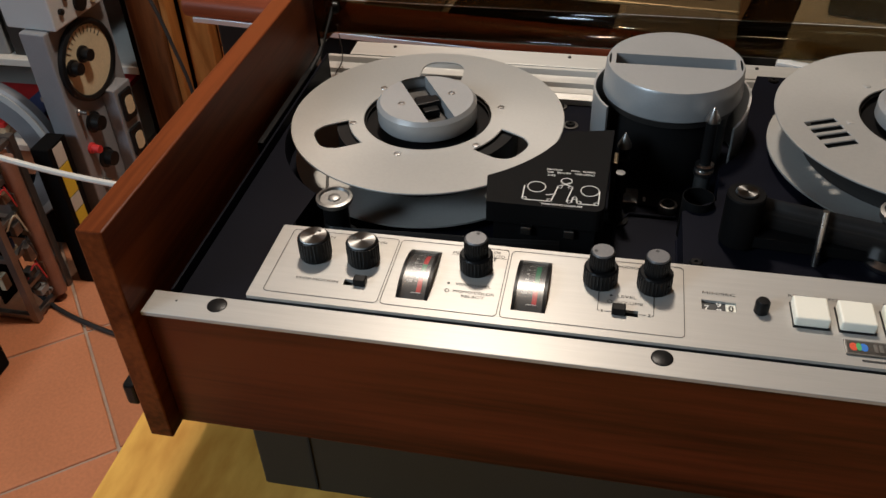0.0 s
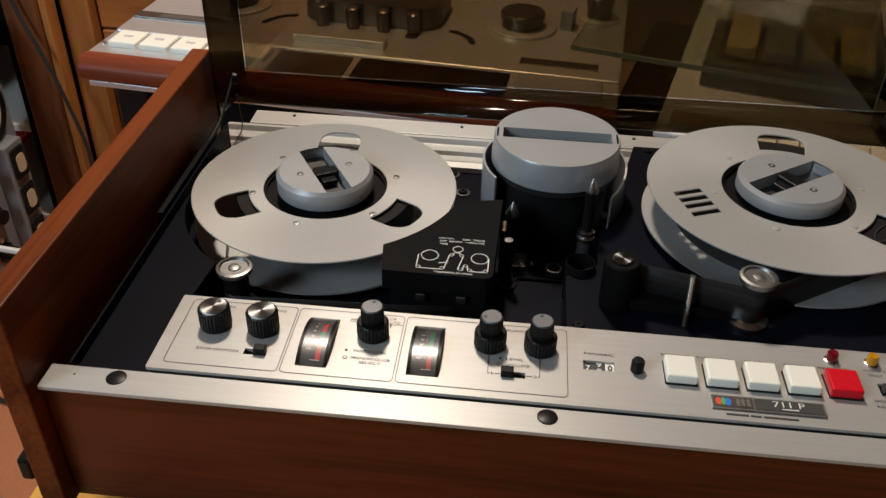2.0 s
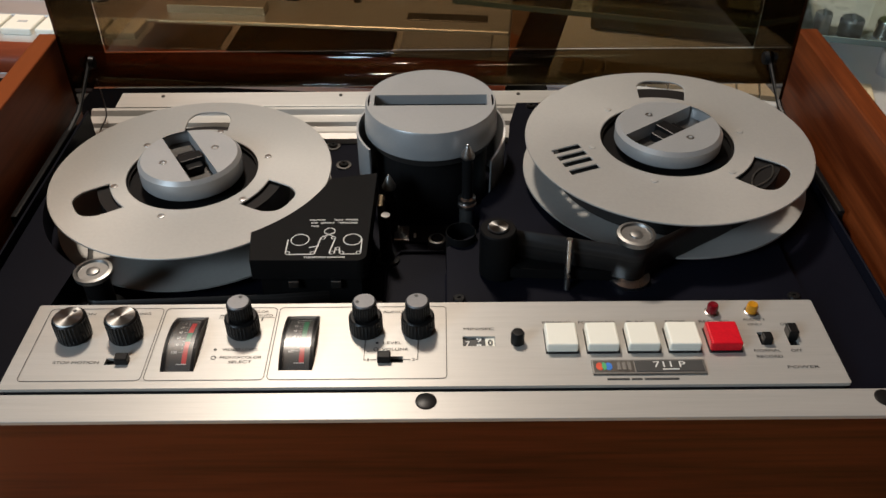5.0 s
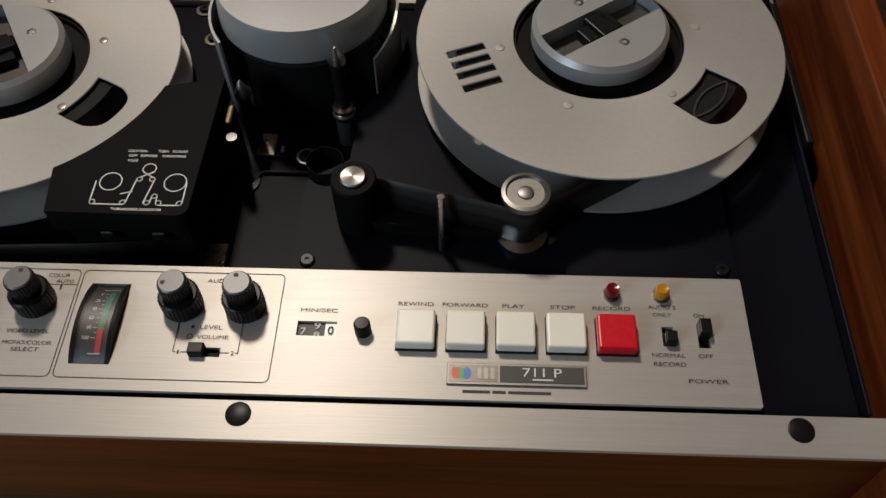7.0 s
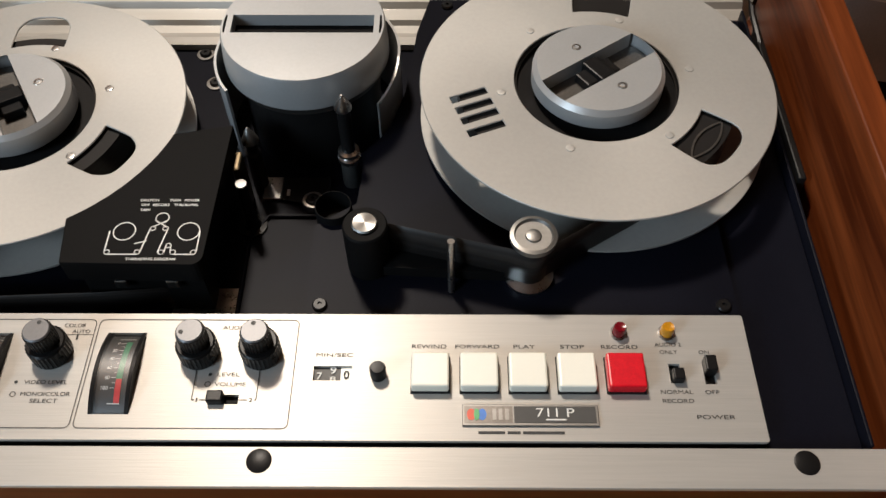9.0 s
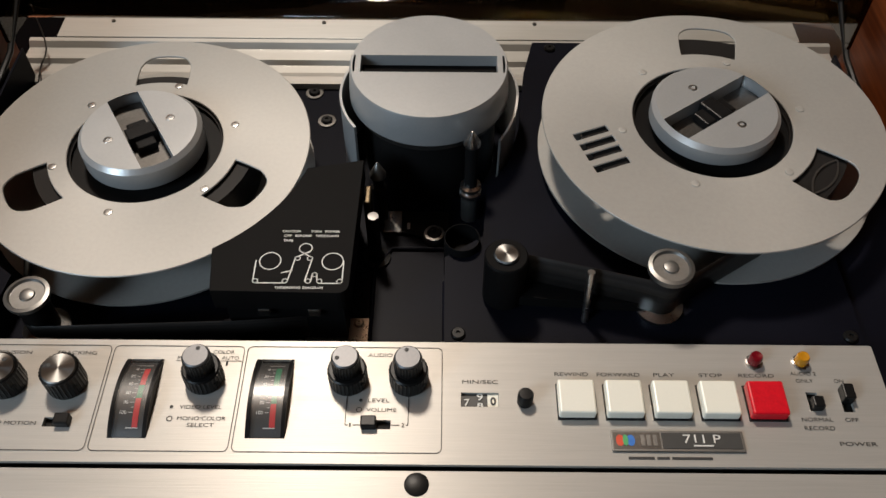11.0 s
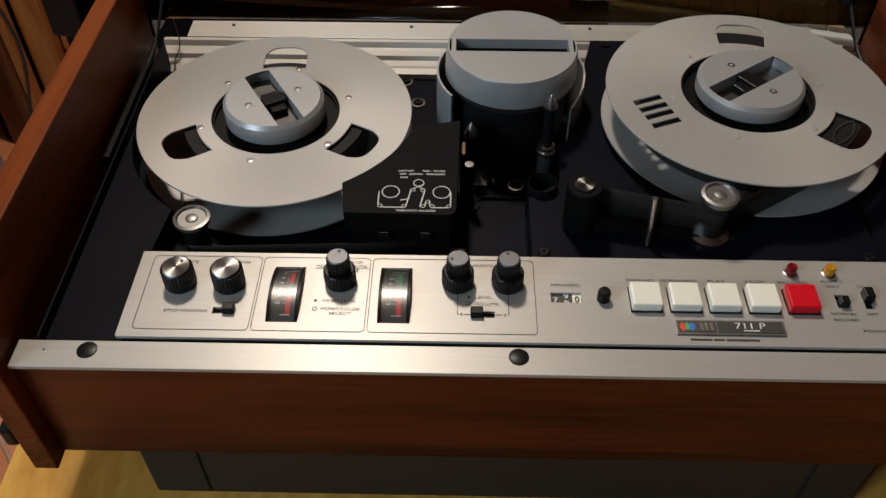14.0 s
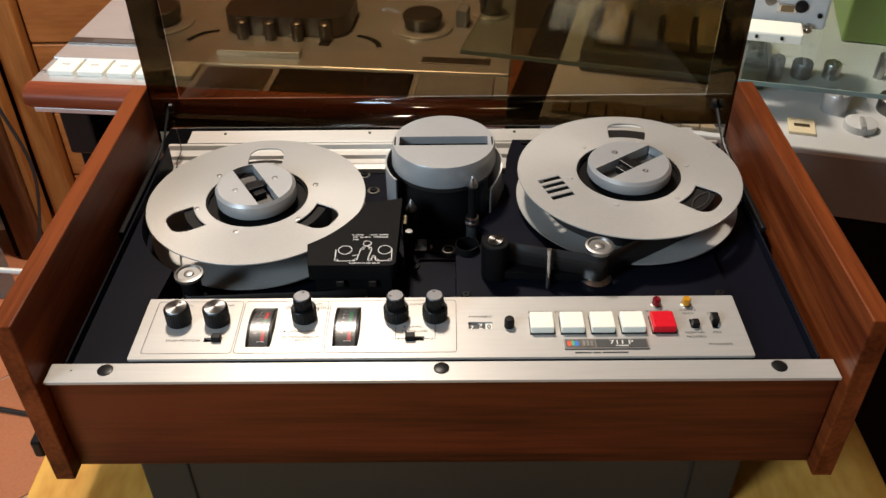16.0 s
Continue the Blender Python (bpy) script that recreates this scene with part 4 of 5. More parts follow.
threaded("video_tape", [(0.0420, 0.1405), (0.0560, 0.1330), (0.0850, 0.1255), (0.1180, 0.1170), *[(0.1300 + 0.0089 * math.cos(radians(a)), 0.1220 + 0.0089 * math.sin(radians(a))) for a in range(250, 335, 12)], (0.2050, 0.1620)], 0.0040, 0.0298, "dark brown tape between roller, idler and reel")
threaded("video_tape", [(-0.2400, 0.1880), *[(-0.2110 + 0.0089 * math.cos(radians(a)), 0.1170 + 0.0089 * math.sin(radians(a))) for a in range(200, 275, 12)], (-0.1000, 0.1130), (-0.0450, 0.1180)], -0.0260, -0.0060, "dark brown tape between reel, idler and heads")

# ---- silver studio tape machine, behind ----
U0, UTURN = (-0.574, 0.630, ZD - 0.078), -5.9
other = thing("studio_tape_machine", (U0[0], U0[1], 0), "silver studio tape machine with a mahogany front edge", "tape machine", rz=UTURN)
UZ = U0[2]
bm = B()
box(bm, 0.02, 0.635, 0.05, 0.62, 0, UZ - 0.030, 0.004)
part("cabinet", bm, MATT, other, "black cabinet body")
bm = B()
box(bm, 0.0, 0.660, 0.088, 0.62, UZ - 0.030, UZ, 0.0025)
mdeck = part("deck", bm, SILVER, other, "brushed silver deck")
bm = B()
box(bm, 0.0, 0.660, 0.008, 0.0865, UZ - 0.030, UZ - 0.002, 0.002)
ledge = part("button_ledge", bm, SILVER, other, "silver ledge with push buttons")
bm = B()
pts = [(0.012 + 0.024 * math.cos(radians(a)), UZ - 0.0175 + 0.0175 * math.sin(radians(a))) for a in np.linspace(85, 275, 14)]
rows = [[bm.verts.new((x, y, z)) for y, z in pts] for x in (0.001, 0.659)]
for k in range(13):
    bm.faces.new((rows[0][k], rows[0][k + 1], rows[1][k + 1], rows[1][k])).smooth = True
bm.faces.new(rows[0])
bm.faces.new(rows[1])
part("front_edge", bm, MAHOGANY, other, "rounded mahogany front edge")
bm = B()
box(bm, 0.002, 0.658, 0.004, 0.05, UZ - 0.043, UZ - 0.0355, 0.001)
part("under_rail", bm, SILVER, other)
bm = B()
box(bm, 0.03, 0.075, 0.012, 0.05, UZ - 0.115, UZ - 0.044, 0.004)
part("bracket", bm, BLACK, other, "black bracket under the front edge")
for k in range(5):
    bm = B()
    box(bm, 0.018 + 0.0425 * k, 0.056 + 0.0425 * k, 0.036, 0.076, UZ - 0.003, UZ + 0.006, 0.002)
    btn = part("push_button", bm, WHITE, other, "ivory push button")
    bm = B()
    box(bm, 0.031 + 0.0425 * k, 0.043 + 0.0425 * k, 0.054, 0.059, UZ + 0.0058, UZ + 0.0064)
    part("printed_bar", bm, LIGHTGREY, btn)
bm = B()
lathe(bm, [(0, UZ + 0.0005), (0.003, UZ + 0.0003), (0.0035, UZ - 0.003)], 0.008, 0.045, 16)
part("screw", bm, STEEL, ledge)
bm = B()
box(bm, 0.004, 0.150, 0.131, 0.151, UZ - 0.001, UZ + 0.003, 0.0008)
plate = part("name_plate", bm, DARKSTEEL, other, "dark name plate with a pale bar")
bm = B()
box(bm, 0.040, 0.112, 0.137, 0.146, UZ + 0.0028, UZ + 0.0036)
part("printed_bar", bm, DULLSPUN, plate)
for u0, u1, v0, v1, mat, nm in ((0.236, 0.330, 0.012, 0.076, DARKSTEEL, "dark_inset"), (0.340, 0.528, 0.012, 0.078, MATT, "dark_inset"), (0.536, 0.640, 0.014, 0.080, GREYPAINT, "grey_inset"), (0.534, 0.632, 0.112, 0.132, DARKSTEEL, "slot_inset"), (0.238, 0.360, 0.110, 0.130, SILVER, "tape_block")):
    bm = B()
    box(bm, u0, u1, v0, v1, UZ - 0.003, UZ + (0.010 if nm == "tape_block" else 0.0012), 0.0008)
    part(nm, bm, mat, other)
bm = B()
prism(bm, round_rect(0.224, 0.415, 0.185, 0.300, 0.03), UZ, UZ + 0.030)
part("head_block", bm, DARKSTEEL, other, "raised dark head block")
for k in range(4):
    bm = B()
    lathe(bm, [(0.009, UZ), (0.009, UZ + 0.026), (0.006, UZ + 0.028), (0, UZ + 0.028)], 0.258 + 0.042 * k, 0.176, 20)
    part("head_roller", bm, DARKSTEEL, other)
for u, v, r, h in ((0.522, 0.232, 0.030, 0.024), (0.622, 0.292, 0.019, 0.034), (0.118, 0.215, 0.032, 0.028)):
    bm = B()
    lathe(bm, [(r * 0.9, UZ), (r * 0.9, UZ + h * 0.6), (r, UZ + h * 0.62), (r, UZ + h - 0.002), (r - 0.002, UZ + h), (0, UZ + h + 0.001)], u, v, 36)
    spin = part("spindle", bm, DARKSTEEL, other, "turned dark steel spindle on a silver base")
    bm = B()
    lathe(bm, [(r * 0.85, UZ + 0.0046), (r * 1.50, UZ + 0.0046), (r * 1.55, UZ + 0.004), (r * 1.55, UZ)], u, v, 36)
    part("base_disc", bm, SILVER, spin)
bm = B()
prism(bm, [(0.572, 0.240), (0.588, 0.236), (0.592, 0.262), (0.578, 0.272)], UZ, UZ + 0.026)
part("lever", bm, GREYPAINT, other, "grey pointer knob")
for u, v, turn in ((0.195, 0.185, 40), (0.457, 0.178, -50)):
    bm = B()
    for k in range(12):
        a, b2 = radians(60 + 6 * k), radians(66 + 6 * k)
        f = [bm.verts.new((0.045 * 0 + r * math.cos(q), r * math.sin(q) - 0.045, UZ + 0.0008)) for r, q in ((0.0405, a), (0.0495, a), (0.0495, b2), (0.0405, b2))]
        bm.faces.new(f)
    ob = part("arc_slot", bm, SHADOWGAP, other)
    ob.matrix_basis = Matrix.Translation((u, v, 0)) @ Matrix.Rotation(radians(turn), 4, "Z")
bm = B()
box(bm, 0.376, 0.392, 0.156, 0.172, UZ - 0.001, UZ + 0.0008)
part("square_hole", bm, SHADOWGAP, other)

# ---- grey deck machine under a glass shelf ----
G0, GTURN = (0.128, 0.566, 0), -14.9
grey = thing("grey_deck_machine", G0, "pale grey enamelled tape deck machine with knobs", "tape machine", rz=GTURN)
GZ = ZD - 0.095
bm = B()
# stretched left past the body as a dark filler for the gap between machines
box(bm, -0.085, 1.20, 0.045, 0.62, 0, GZ - 0.1005, 0.003)
part("cabinet", bm, MATT, grey, "black lower cabinet, widened to darken the gap beside it")
bm = B()
box(bm, 0.0, 1.22, 0.006, 0.64, GZ - 0.10, GZ - 0.008, 0.003)
part("body", bm, GREYPAINT, grey, "grey painted body")
bm = B()
box(bm, -0.002, 1.222, 0.0, 0.642, GZ - 0.010, GZ, 0.003)
part("deck", bm, LIGHTGREY, grey, "pale grey deck with a bright front edge")
TAN = material("tan_key_plastic", (0.30, 0.22, 0.13), 0.5, 0.0, (20, 20, 20), 0.2, 0.05, 20)
for k in range(12):
    bm = B()
    box(bm, 0.012 + 0.048 * k * 0.5, 0.034 + 0.048 * k * 0.5, 0.010, 0.050, GZ, GZ + 0.006, 0.001)
    part("key", bm, TAN, grey, "tan key")
bm = B()
box(bm, 0.312, 0.345, 0.03, 0.068, GZ - 0.001, GZ + 0.004, 0.001)
lab = part("label_plate", bm, CREAM, grey, "cream label plate")
bm = B()
box(bm, 0.319, 0.338, 0.045, 0.052, GZ + 0.0038, GZ + 0.0046)
part("printed_bar", bm, BRASS, lab)
for u, v, r, h, mat in ((0.372, 0.108, 0.017, 0.026, HUBALU), (0.400, 0.066, 0.020, 0.010, LIGHTGREY), (0.452, 0.125, 0.026, 0.020, DARKSTEEL), (0.30, 0.19, 0.010, 0.030, STEEL), (0.335, 0.20, 0.014, 0.022, DARKSTEEL), (0.375, 0.205, 0.012, 0.022, STEEL), (0.44, 0.22, 0.007, 0.035, STEEL), (0.475, 0.235, 0.006, 0.035, STEEL), (0.52, 0.10, 0.02, 0.02, HUBALU)):
    bm = B()
    lathe(bm, [(r, GZ), (r, GZ + h * 0.9), (r * 0.9, GZ + h), (0, GZ + h)], u, v, 28)
    kn = part("knob", bm, mat, grey)
    bm = B()
    box(bm, u - r * 0.12, u + r * 0.12, v - r * 1.1, v + r * 0.2, GZ + h * 0.9, GZ + h + 0.005, 0.0008)
    part("pointer", bm, HUBALU, kn)
shelf = thing("glass_shelf", (G0[0], G0[1], GZ), "thin clear glass shelf on round posts above the grey deck", "shelf", rz=GTURN)
bm = B()
box(bm, -0.10, 1.20, -0.035, 0.40, 0.093, 0.099, 0.001)
gl = part("glass_sheet", bm, GLASS, shelf)
gl.visible_shadow = False
bm = B()
box(bm, -0.10, 1.20, -0.0365, -0.0352, 0.0932, 0.0988)
part("polished_edge", bm, material("green_glass_edge", (0.20, 0.27, 0.24), 0.15, 0.0, (20, 20, 20), 0.1), shelf, "greenish polished glass edge")
for u in (0.24, 1.15):
    for v in (0.08, 0.36):
        bm = B()
        lathe(bm, [(0.006, 0), (0.006, 0.0928)], u, v, 16)
        part("post", bm, STEEL, shelf)
GREENP = material("lime_green_plastic", (0.23, 0.36, 0.075), 0.4, 0.0, (20, 20, 20), 0.15, 0.05, 20)


def on_shelf(name, u, v, z, w, d, h, mat, label, category, detail=None):
    ob = thing(name, (G0[0], G0[1], GZ + z), label, category, rz=GTURN)
    bm = B()
    box(bm, u, u + w, v, v + d, 0, h, min(0.004, h * 0.2))
    body = part("case", bm, mat, ob)
    for du, dz, r, m2 in detail or ():
        bm = B()
        lathe(bm, [(0, 0.004), (r, 0.003), (r, 0)], 0, 0, 18, Matrix.Translation((u + du, v - 0.0002, dz)) @ Matrix.Rotation(math.pi / 2, 4, "X"))
        part("socket", bm, m2, ob)
    return ob


cbox = on_shelf("connector_box", 0.215, 0.125, 0.0992, 0.122, 0.10, 0.055, LIGHTGREY, "pale grey metal box with round sockets", "electronics", [(0.02, 0.035, 0.007, DARKSTEEL), (0.05, 0.035, 0.007, DARKSTEEL), (0.088, 0.030, 0.008, BLACK), (0.112, 0.020, 0.003, BLACK)])
bm = B()
box(bm, 0.275, 0.299, 0.1225, 0.1248, 0.020, 0.032, 0.001)
plug = part("data_socket", bm, STEEL, cbox, "steel data socket with a brown insert")
bm = B()
box(bm, 0.279, 0.295, 0.1215, 0.1224, 0.022, 0.030, 0.0003)
part("insert", bm, BRASS, plug)
on_shelf("flat_white_box", 0.222, 0.072, 0.0992, 0.085, 0.040, 0.014, WHITE, "flat white plastic box with a dark slot", "electronics", [(0.03, 0.008, 0.002, BLACK), (0.06, 0.008, 0.002, BLACK)])
on_shelf("green_crate", 0.400, 0.330, 0.0003, 0.22, 0.16, 0.080, GREENP, "lime green plastic crate on the deck under the glass", "crate")
for k in range(5):
    con = thing("coax_connector", (G0[0], G0[1], GZ + 0.0992), "small bright screw-on cable connector on the glass", "connector", "connectors on the glass", rz=GTURN)
    u, v = 0.262 + 0.0135 * k, 0.116
    bm = B()
    lathe(bm, [(0.0045, 0), (0.0045, 0.005), (0.0035, 0.0055), (0.0035, 0.011), (0.0018, 0.011), (0.0018, 0.006), (0, 0.006)], u, v, 16)
    part("barrel", bm, STEEL, con)
    bm = B()
    lathe(bm, [(0.0055, 0.0012), (0.0058, 0.0022), (0.0055, 0.0032)], u, v, 6)
    part("nut", bm, STEEL, con)
FROST = clear("cloudy_plastic", (0.80, 0.76, 0.66), 0.25, 1.4)
org = thing("parts_organiser", (G0[0], G0[1], GZ), "cloudy plastic parts organiser with small compartments", "organiser", rz=GTURN)
bm = B()
box(bm, 0.045, 0.275, 0.15, 0.29, 0.034, 0.072, 0.006)
part("box", bm, FROST, org)
for k in range(5):
    bm = B()
    box(bm, 0.052 + 0.045 * k, 0.088 + 0.045 * k, 0.155, 0.285, 0.038, 0.052, 0.002)
    part("contents", bm, (CREAM, GREYPAINT, TAN, CREAM, GREYPAINT)[k], org)
bm = B()
box(bm, 0.03, 0.285, 0.14, 0.30, 0.0, 0.033, 0.004)
part("tray", bm, material("olive_tray_plastic", (0.055, 0.06, 0.035), 0.5, 0.0, (20, 20, 20), 0.2, 0.05, 30), org, "dark olive tray under the organiser")

# ---- pine cabinet and shelves at the back ----
cab = thing("pine_cabinet", (-0.65, 1.5, 0), "orange varnished pine cabinet with wide plank front", "cabinet", placed=True)
bm = B()
box(bm, -0.93, -0.36, 1.335, 1.7, 0, 1.75, 0.003)
part("carcass", bm, PINE, cab)
for k in range(10):
    bm = B()
    box(bm, -0.90, -0.37, 1.318, 1.334, 0.03 + 0.17 * k, 0.195 + 0.17 * k, 0.003)
    part("plank", bm, PINE, cab)
bm = B()
box(bm, -0.965, -0.905, 1.290, 1.35, 0, 1.75, 0.004)
part("corner_post", bm, PINEUP, cab)
ladder = thing("dark_wooden_upright", (-1.0, 1.27, 0), "dark stained wooden upright beside the shelves", "post", placed=True)
bm = B()
box(bm, -1.055, -0.985, 1.235, 1.285, 0, 1.9, 0.006)
part("upright", bm, DARKPINE, ladder)
bm = B()
box(bm, -0.984, -0.968, 1.245, 1.285, 0, 1.9, 0.004)
part("edge_strip", bm, PINEUP, ladder)
rack = thing("open_shelf_rack", (-1.5, 1.45, 0), "open shelf rack with pale boards and clutter", "shelf", placed=True)
SHELFWHITE = material("pale_shelf_board", (0.62, 0.58, 0.52), 0.6, 0.0, (6, 6, 6), 0.1, 0.1, 40)
for x in (-2.0, -1.075):
    bm = B()
    box(bm, x, x + 0.015, 1.25, 1.65, 0, 1.8, 0.002)
    part("side", bm, MATT, rack)
bm = B()
box(bm, -2.0, -1.06, 1.652, 1.66, 0, 1.8)
part("back", bm, MATT, rack)
SHZ = (0.10, 0.335, 0.60, 0.86, 1.15, 1.45)
for z in SHZ:
    bm = B()
    box(bm, -1.984, -1.0755, 1.25, 1.652, z - 0.018, z, 0.002)
    part("shelf_board", bm, SHELFWHITE, rack)
rng = random.Random(4)
CLUT = [material("clutter_%s" % n, c, 0.5, 0.0, (20, 20, 20), 0.2, 0.1, 20) for n, c in (("black", (0.02, 0.02, 0.02)), ("grey", (0.25, 0.24, 0.23)), ("cream", (0.55, 0.45, 0.30)), ("red", (0.55, 0.03, 0.03)), ("blue", (0.05, 0.07, 0.16)), ("brown", (0.12, 0.07, 0.04)))]
NAMES = ("black", "grey", "cream", "red", "dark blue", "brown")
for z in SHZ[:-1]:
    x = -1.95
    while x < -1.14:
        w, h, d = rng.uniform(0.05, 0.16), rng.uniform(0.04, 0.17), rng.uniform(0.10, 0.25)
        if x + w > -1.085:
            break
        c = rng.choice((0, 0, 0, 1, 2, 3, 4, 5))
        ob = thing("storage_box", (x, 1.27, z), "%s storage box on the shelf" % NAMES[c], "box", "boxes on the shelves")
        bm = B()
        box(bm, 0, w, 0, d, 0, h, 0.004)
        part("box_body", bm, CLUT[c], ob)
        bm = B()
        box(bm, -0.002, w + 0.002, -0.002, d + 0.002, h - 0.012, h + 0.001, 0.002)
        part("box_lid", bm, CLUT[(c + 1) % 6], ob)
        x += w + rng.uniform(0.01, 0.06)

# ---- grey instrument with a large gauge, turned towards the recorder ----
IX, IY, IZ = -1.072, 1.08, 0.441
inst = thing("gauge_instrument", (IX, IY, 0), "tall grey instrument panel with a cream gauge and knobs", "instrument", rz=85)
bm = B()
box(bm, -0.090, 0.100, 0.0, 0.055, 0, IZ + 0.092, 0.003)
part("body", bm, GREYPAINT, inst)
bm = B()
box(bm, 0.012, 0.070, -0.032, -0.0005, 0, IZ - 0.074, 0.003)
side_box = part("side_box", bm, GREYPAINT, inst)


def on_face(x, z, profile, seg=32, y=0.0):
    bm = B()
    lathe(bm, profile, 0, 0, seg, Matrix.Translation((x, y, z)) @ Matrix.Rotation(math.pi / 2, 4, "X"))
    return bm


gauge = part("gauge", on_face(0, IZ, [(0.082, 0), (0.082, 0.010), (0.076, 0.013), (0.070, 0.009), (0.070, 0.004)], 56), BLACK, inst, "round gauge in a black ring")
part("gauge_dial", on_face(0, IZ, [(0, 0.006), (0.071, 0.006)], 56), CREAM, gauge, "aged cream dial")
for k in range(11):
    bm = B()
    a = radians(-55 + 11 * k)
    box(bm, -0.0006, 0.0006, -0.0072, -0.0062, 0.054, 0.066)
    tick = part("dial_mark", bm, INK, gauge)
    tick.matrix_basis = Matrix.Translation((0, 0, IZ)) @ Matrix.Rotation(a, 4, "Y")
for x, z in ((-0.050, IZ + 0.006), (-0.012, IZ + 0.018)):
    part("gauge_knob", on_face(x, z, [(0.017, 0.006), (0.017, 0.010), (0.013, 0.012), (0.012, 0.026), (0, 0.027)], 24), BLACK, gauge)
for x, z, r, mat in ((-0.036, IZ - 0.122, 0.017, BLACK), (-0.032, IZ - 0.210, 0.017, BLACK), (-0.064, IZ - 0.168, 0.009, CLUT[3]), (-0.066, IZ - 0.082, 0.005, STEEL), (-0.058, IZ - 0.250, 0.006, STEEL), (-0.034, IZ - 0.300, 0.017, BLACK)):
    part("knob", on_face(x, z, [(r * 1.3, 0), (r * 1.3, 0.004), (r, 0.006), (r * 0.9, 0.022), (0, 0.023)], 24), mat, inst)
for z in (IZ - 0.118, IZ - 0.204, IZ - 0.290):
    bm = B()
    box(bm, 0.020, 0.060, -0.040, -0.0322, z - 0.034, z + 0.034, 0.004)
    mt = part("small_meter", bm, BLACK, side_box, "small square meter in a black frame")
    bm = B()
    prism(bm, round_rect(0.027, 0.053, -0.020, 0.020, 0.010), 0.0, 0.001)
    fc = part("meter_face", bm, CREAM, mt, "aged cream meter face")
    fc.matrix_basis = Matrix.Translation((0, -0.0402, z)) @ Matrix.Rotation(math.pi / 2, 4, "X")
upper = thing("small_tester", (IX, IY, IZ + 0.093), "small grey tester lying on the gauge instrument", "instrument", rz=85)
bm = B()
box(bm, -0.075, 0.085, -0.020, 0.090, 0, 0.078, 0.003)
part("case", bm, LIGHTGREY, upper)
for x, z, r, mat in ((0.066, 0.052, 0.006, CLUT[3]), (0.066, 0.032, 0.006, CLUT[3]), (0.050, 0.050, 0.006, BLACK), (0.006, 0.026, 0.017, BLACK), (0.044, 0.018, 0.007, CREAM), (-0.030, 0.050, 0.006, BLACK), (-0.050, 0.030, 0.006, BLACK), (0.026, 0.058, 0.005, BLACK)):
    part("socket", on_face(x, z, [(r, 0), (r, 0.006), (0, 0.007)], 20, -0.020), mat, upper)
bm = B()
pipe(bm, curve_path([(-0.03, 0.01, 0.078), (-0.02, 0.01, 0.098), (0.05, 0.01, 0.098), (0.06, 0.01, 0.078)]), 0.004, 8)
part("carrying_handle", bm, BLACK, upper)

# ---- open electronics chassis on the floor ----
chas = thing("open_chassis", (-1.28, 0.87, 0), "open metal electronics chassis with circuit boards and wires", "electronics", placed=True)
FRAMEM = material("scuffed_frame_metal", (0.22, 0.19, 0.17), 0.4, 0.8, (20, 20, 20), 0.3, 0.1, 20)
COPPER = material("brown_roller_tube", (0.30, 0.15, 0.10), 0.4, 0.2, (20, 20, 20), 0.2, 0.1, 20)
x0, x1, y0, y1, z1 = -1.40, -1.150, 0.775, 0.890, 0.375
for x in (x0, x1):
    for y in (y0, y1):
        bm = B()
        box(bm, x - 0.008, x + 0.008, y - 0.008, y + 0.008, 0, z1, 0.001)
        part("corner_bar", bm, FRAMEM, chas)
for z in (0.012, 0.16, 0.31, z1 - 0.008):
    for y in (y0, y1):
        bm = B()
        box(bm, x0 + 0.009, x1 - 0.009, y - 0.006, y + 0.006, z - 0.006, z + 0.006, 0.001)
        part("cross_bar", bm, FRAMEM, chas)
    for x in (x0, x1):
        bm = B()
        box(bm, x - 0.006, x + 0.006, y0 + 0.009, y1 - 0.009, z - 0.006, z + 0.006, 0.001)
        part("cross_bar", bm, FRAMEM, chas)
for k in range(6):
    bm = B()
    x = x0 + 0.03 + 0.028 * k
    box(bm, x, x + 0.004, y0 + 0.015, y1 - 0.02, 0.02, 0.30 - 0.02 * (k % 3))
    bd = part("circuit_board", bm, MATT, chas)
    for q in range(7):
        yy, zz = y0 + 0.02 + 0.010 * q, 0.05 + 0.22 * rng.random()
        bm = B()
        box(bm, x + 0.0041, x + 0.016, yy, yy + rng.uniform(0.008, 0.02), zz, zz + rng.uniform(0.01, 0.04), 0.001)
        part("component", bm, rng.choice(CLUT), bd)
bm = B()
pipe(bm, [(x1 + 0.012, 0.848, 0.02), (x1 + 0.012, 0.848, 0.352)], 0.016, 20)
part("roller_tube", bm, COPPER, chas, "brown upright tube")
for k, c in enumerate((3, 3, 2, 0, 4, 0)):
    bm = B()
    sx = x0 + 0.04 + 0.026 * k
    pipe(bm, curve_path([(sx, y0 - 0.004, 0.30), (sx + 0.02, y0 - 0.025, 0.24), (sx - 0.015, y0 - 0.02, 0.17), (sx + 0.02, y0 - 0.006, 0.09)]), 0.002, 6)
    part("wire", bm, CLUT[c], chas)
for k in range(16):
    bm = B()
    yy, zz = y0 + 0.012 + 0.090 * rng.random(), 0.03 + 0.31 * rng.random()
    w, h = rng.uniform(0.008, 0.026), rng.uniform(0.008, 0.035)
    box(bm, x1 - 0.004, x1 + rng.uniform(0.006, 0.016), yy, min(yy + w, 0.830), zz, zz + h, 0.0015)
    part("component", bm, rng.choice((CLUT[0], CLUT[1], CLUT[5], FRAMEM, BRASS)), chas)
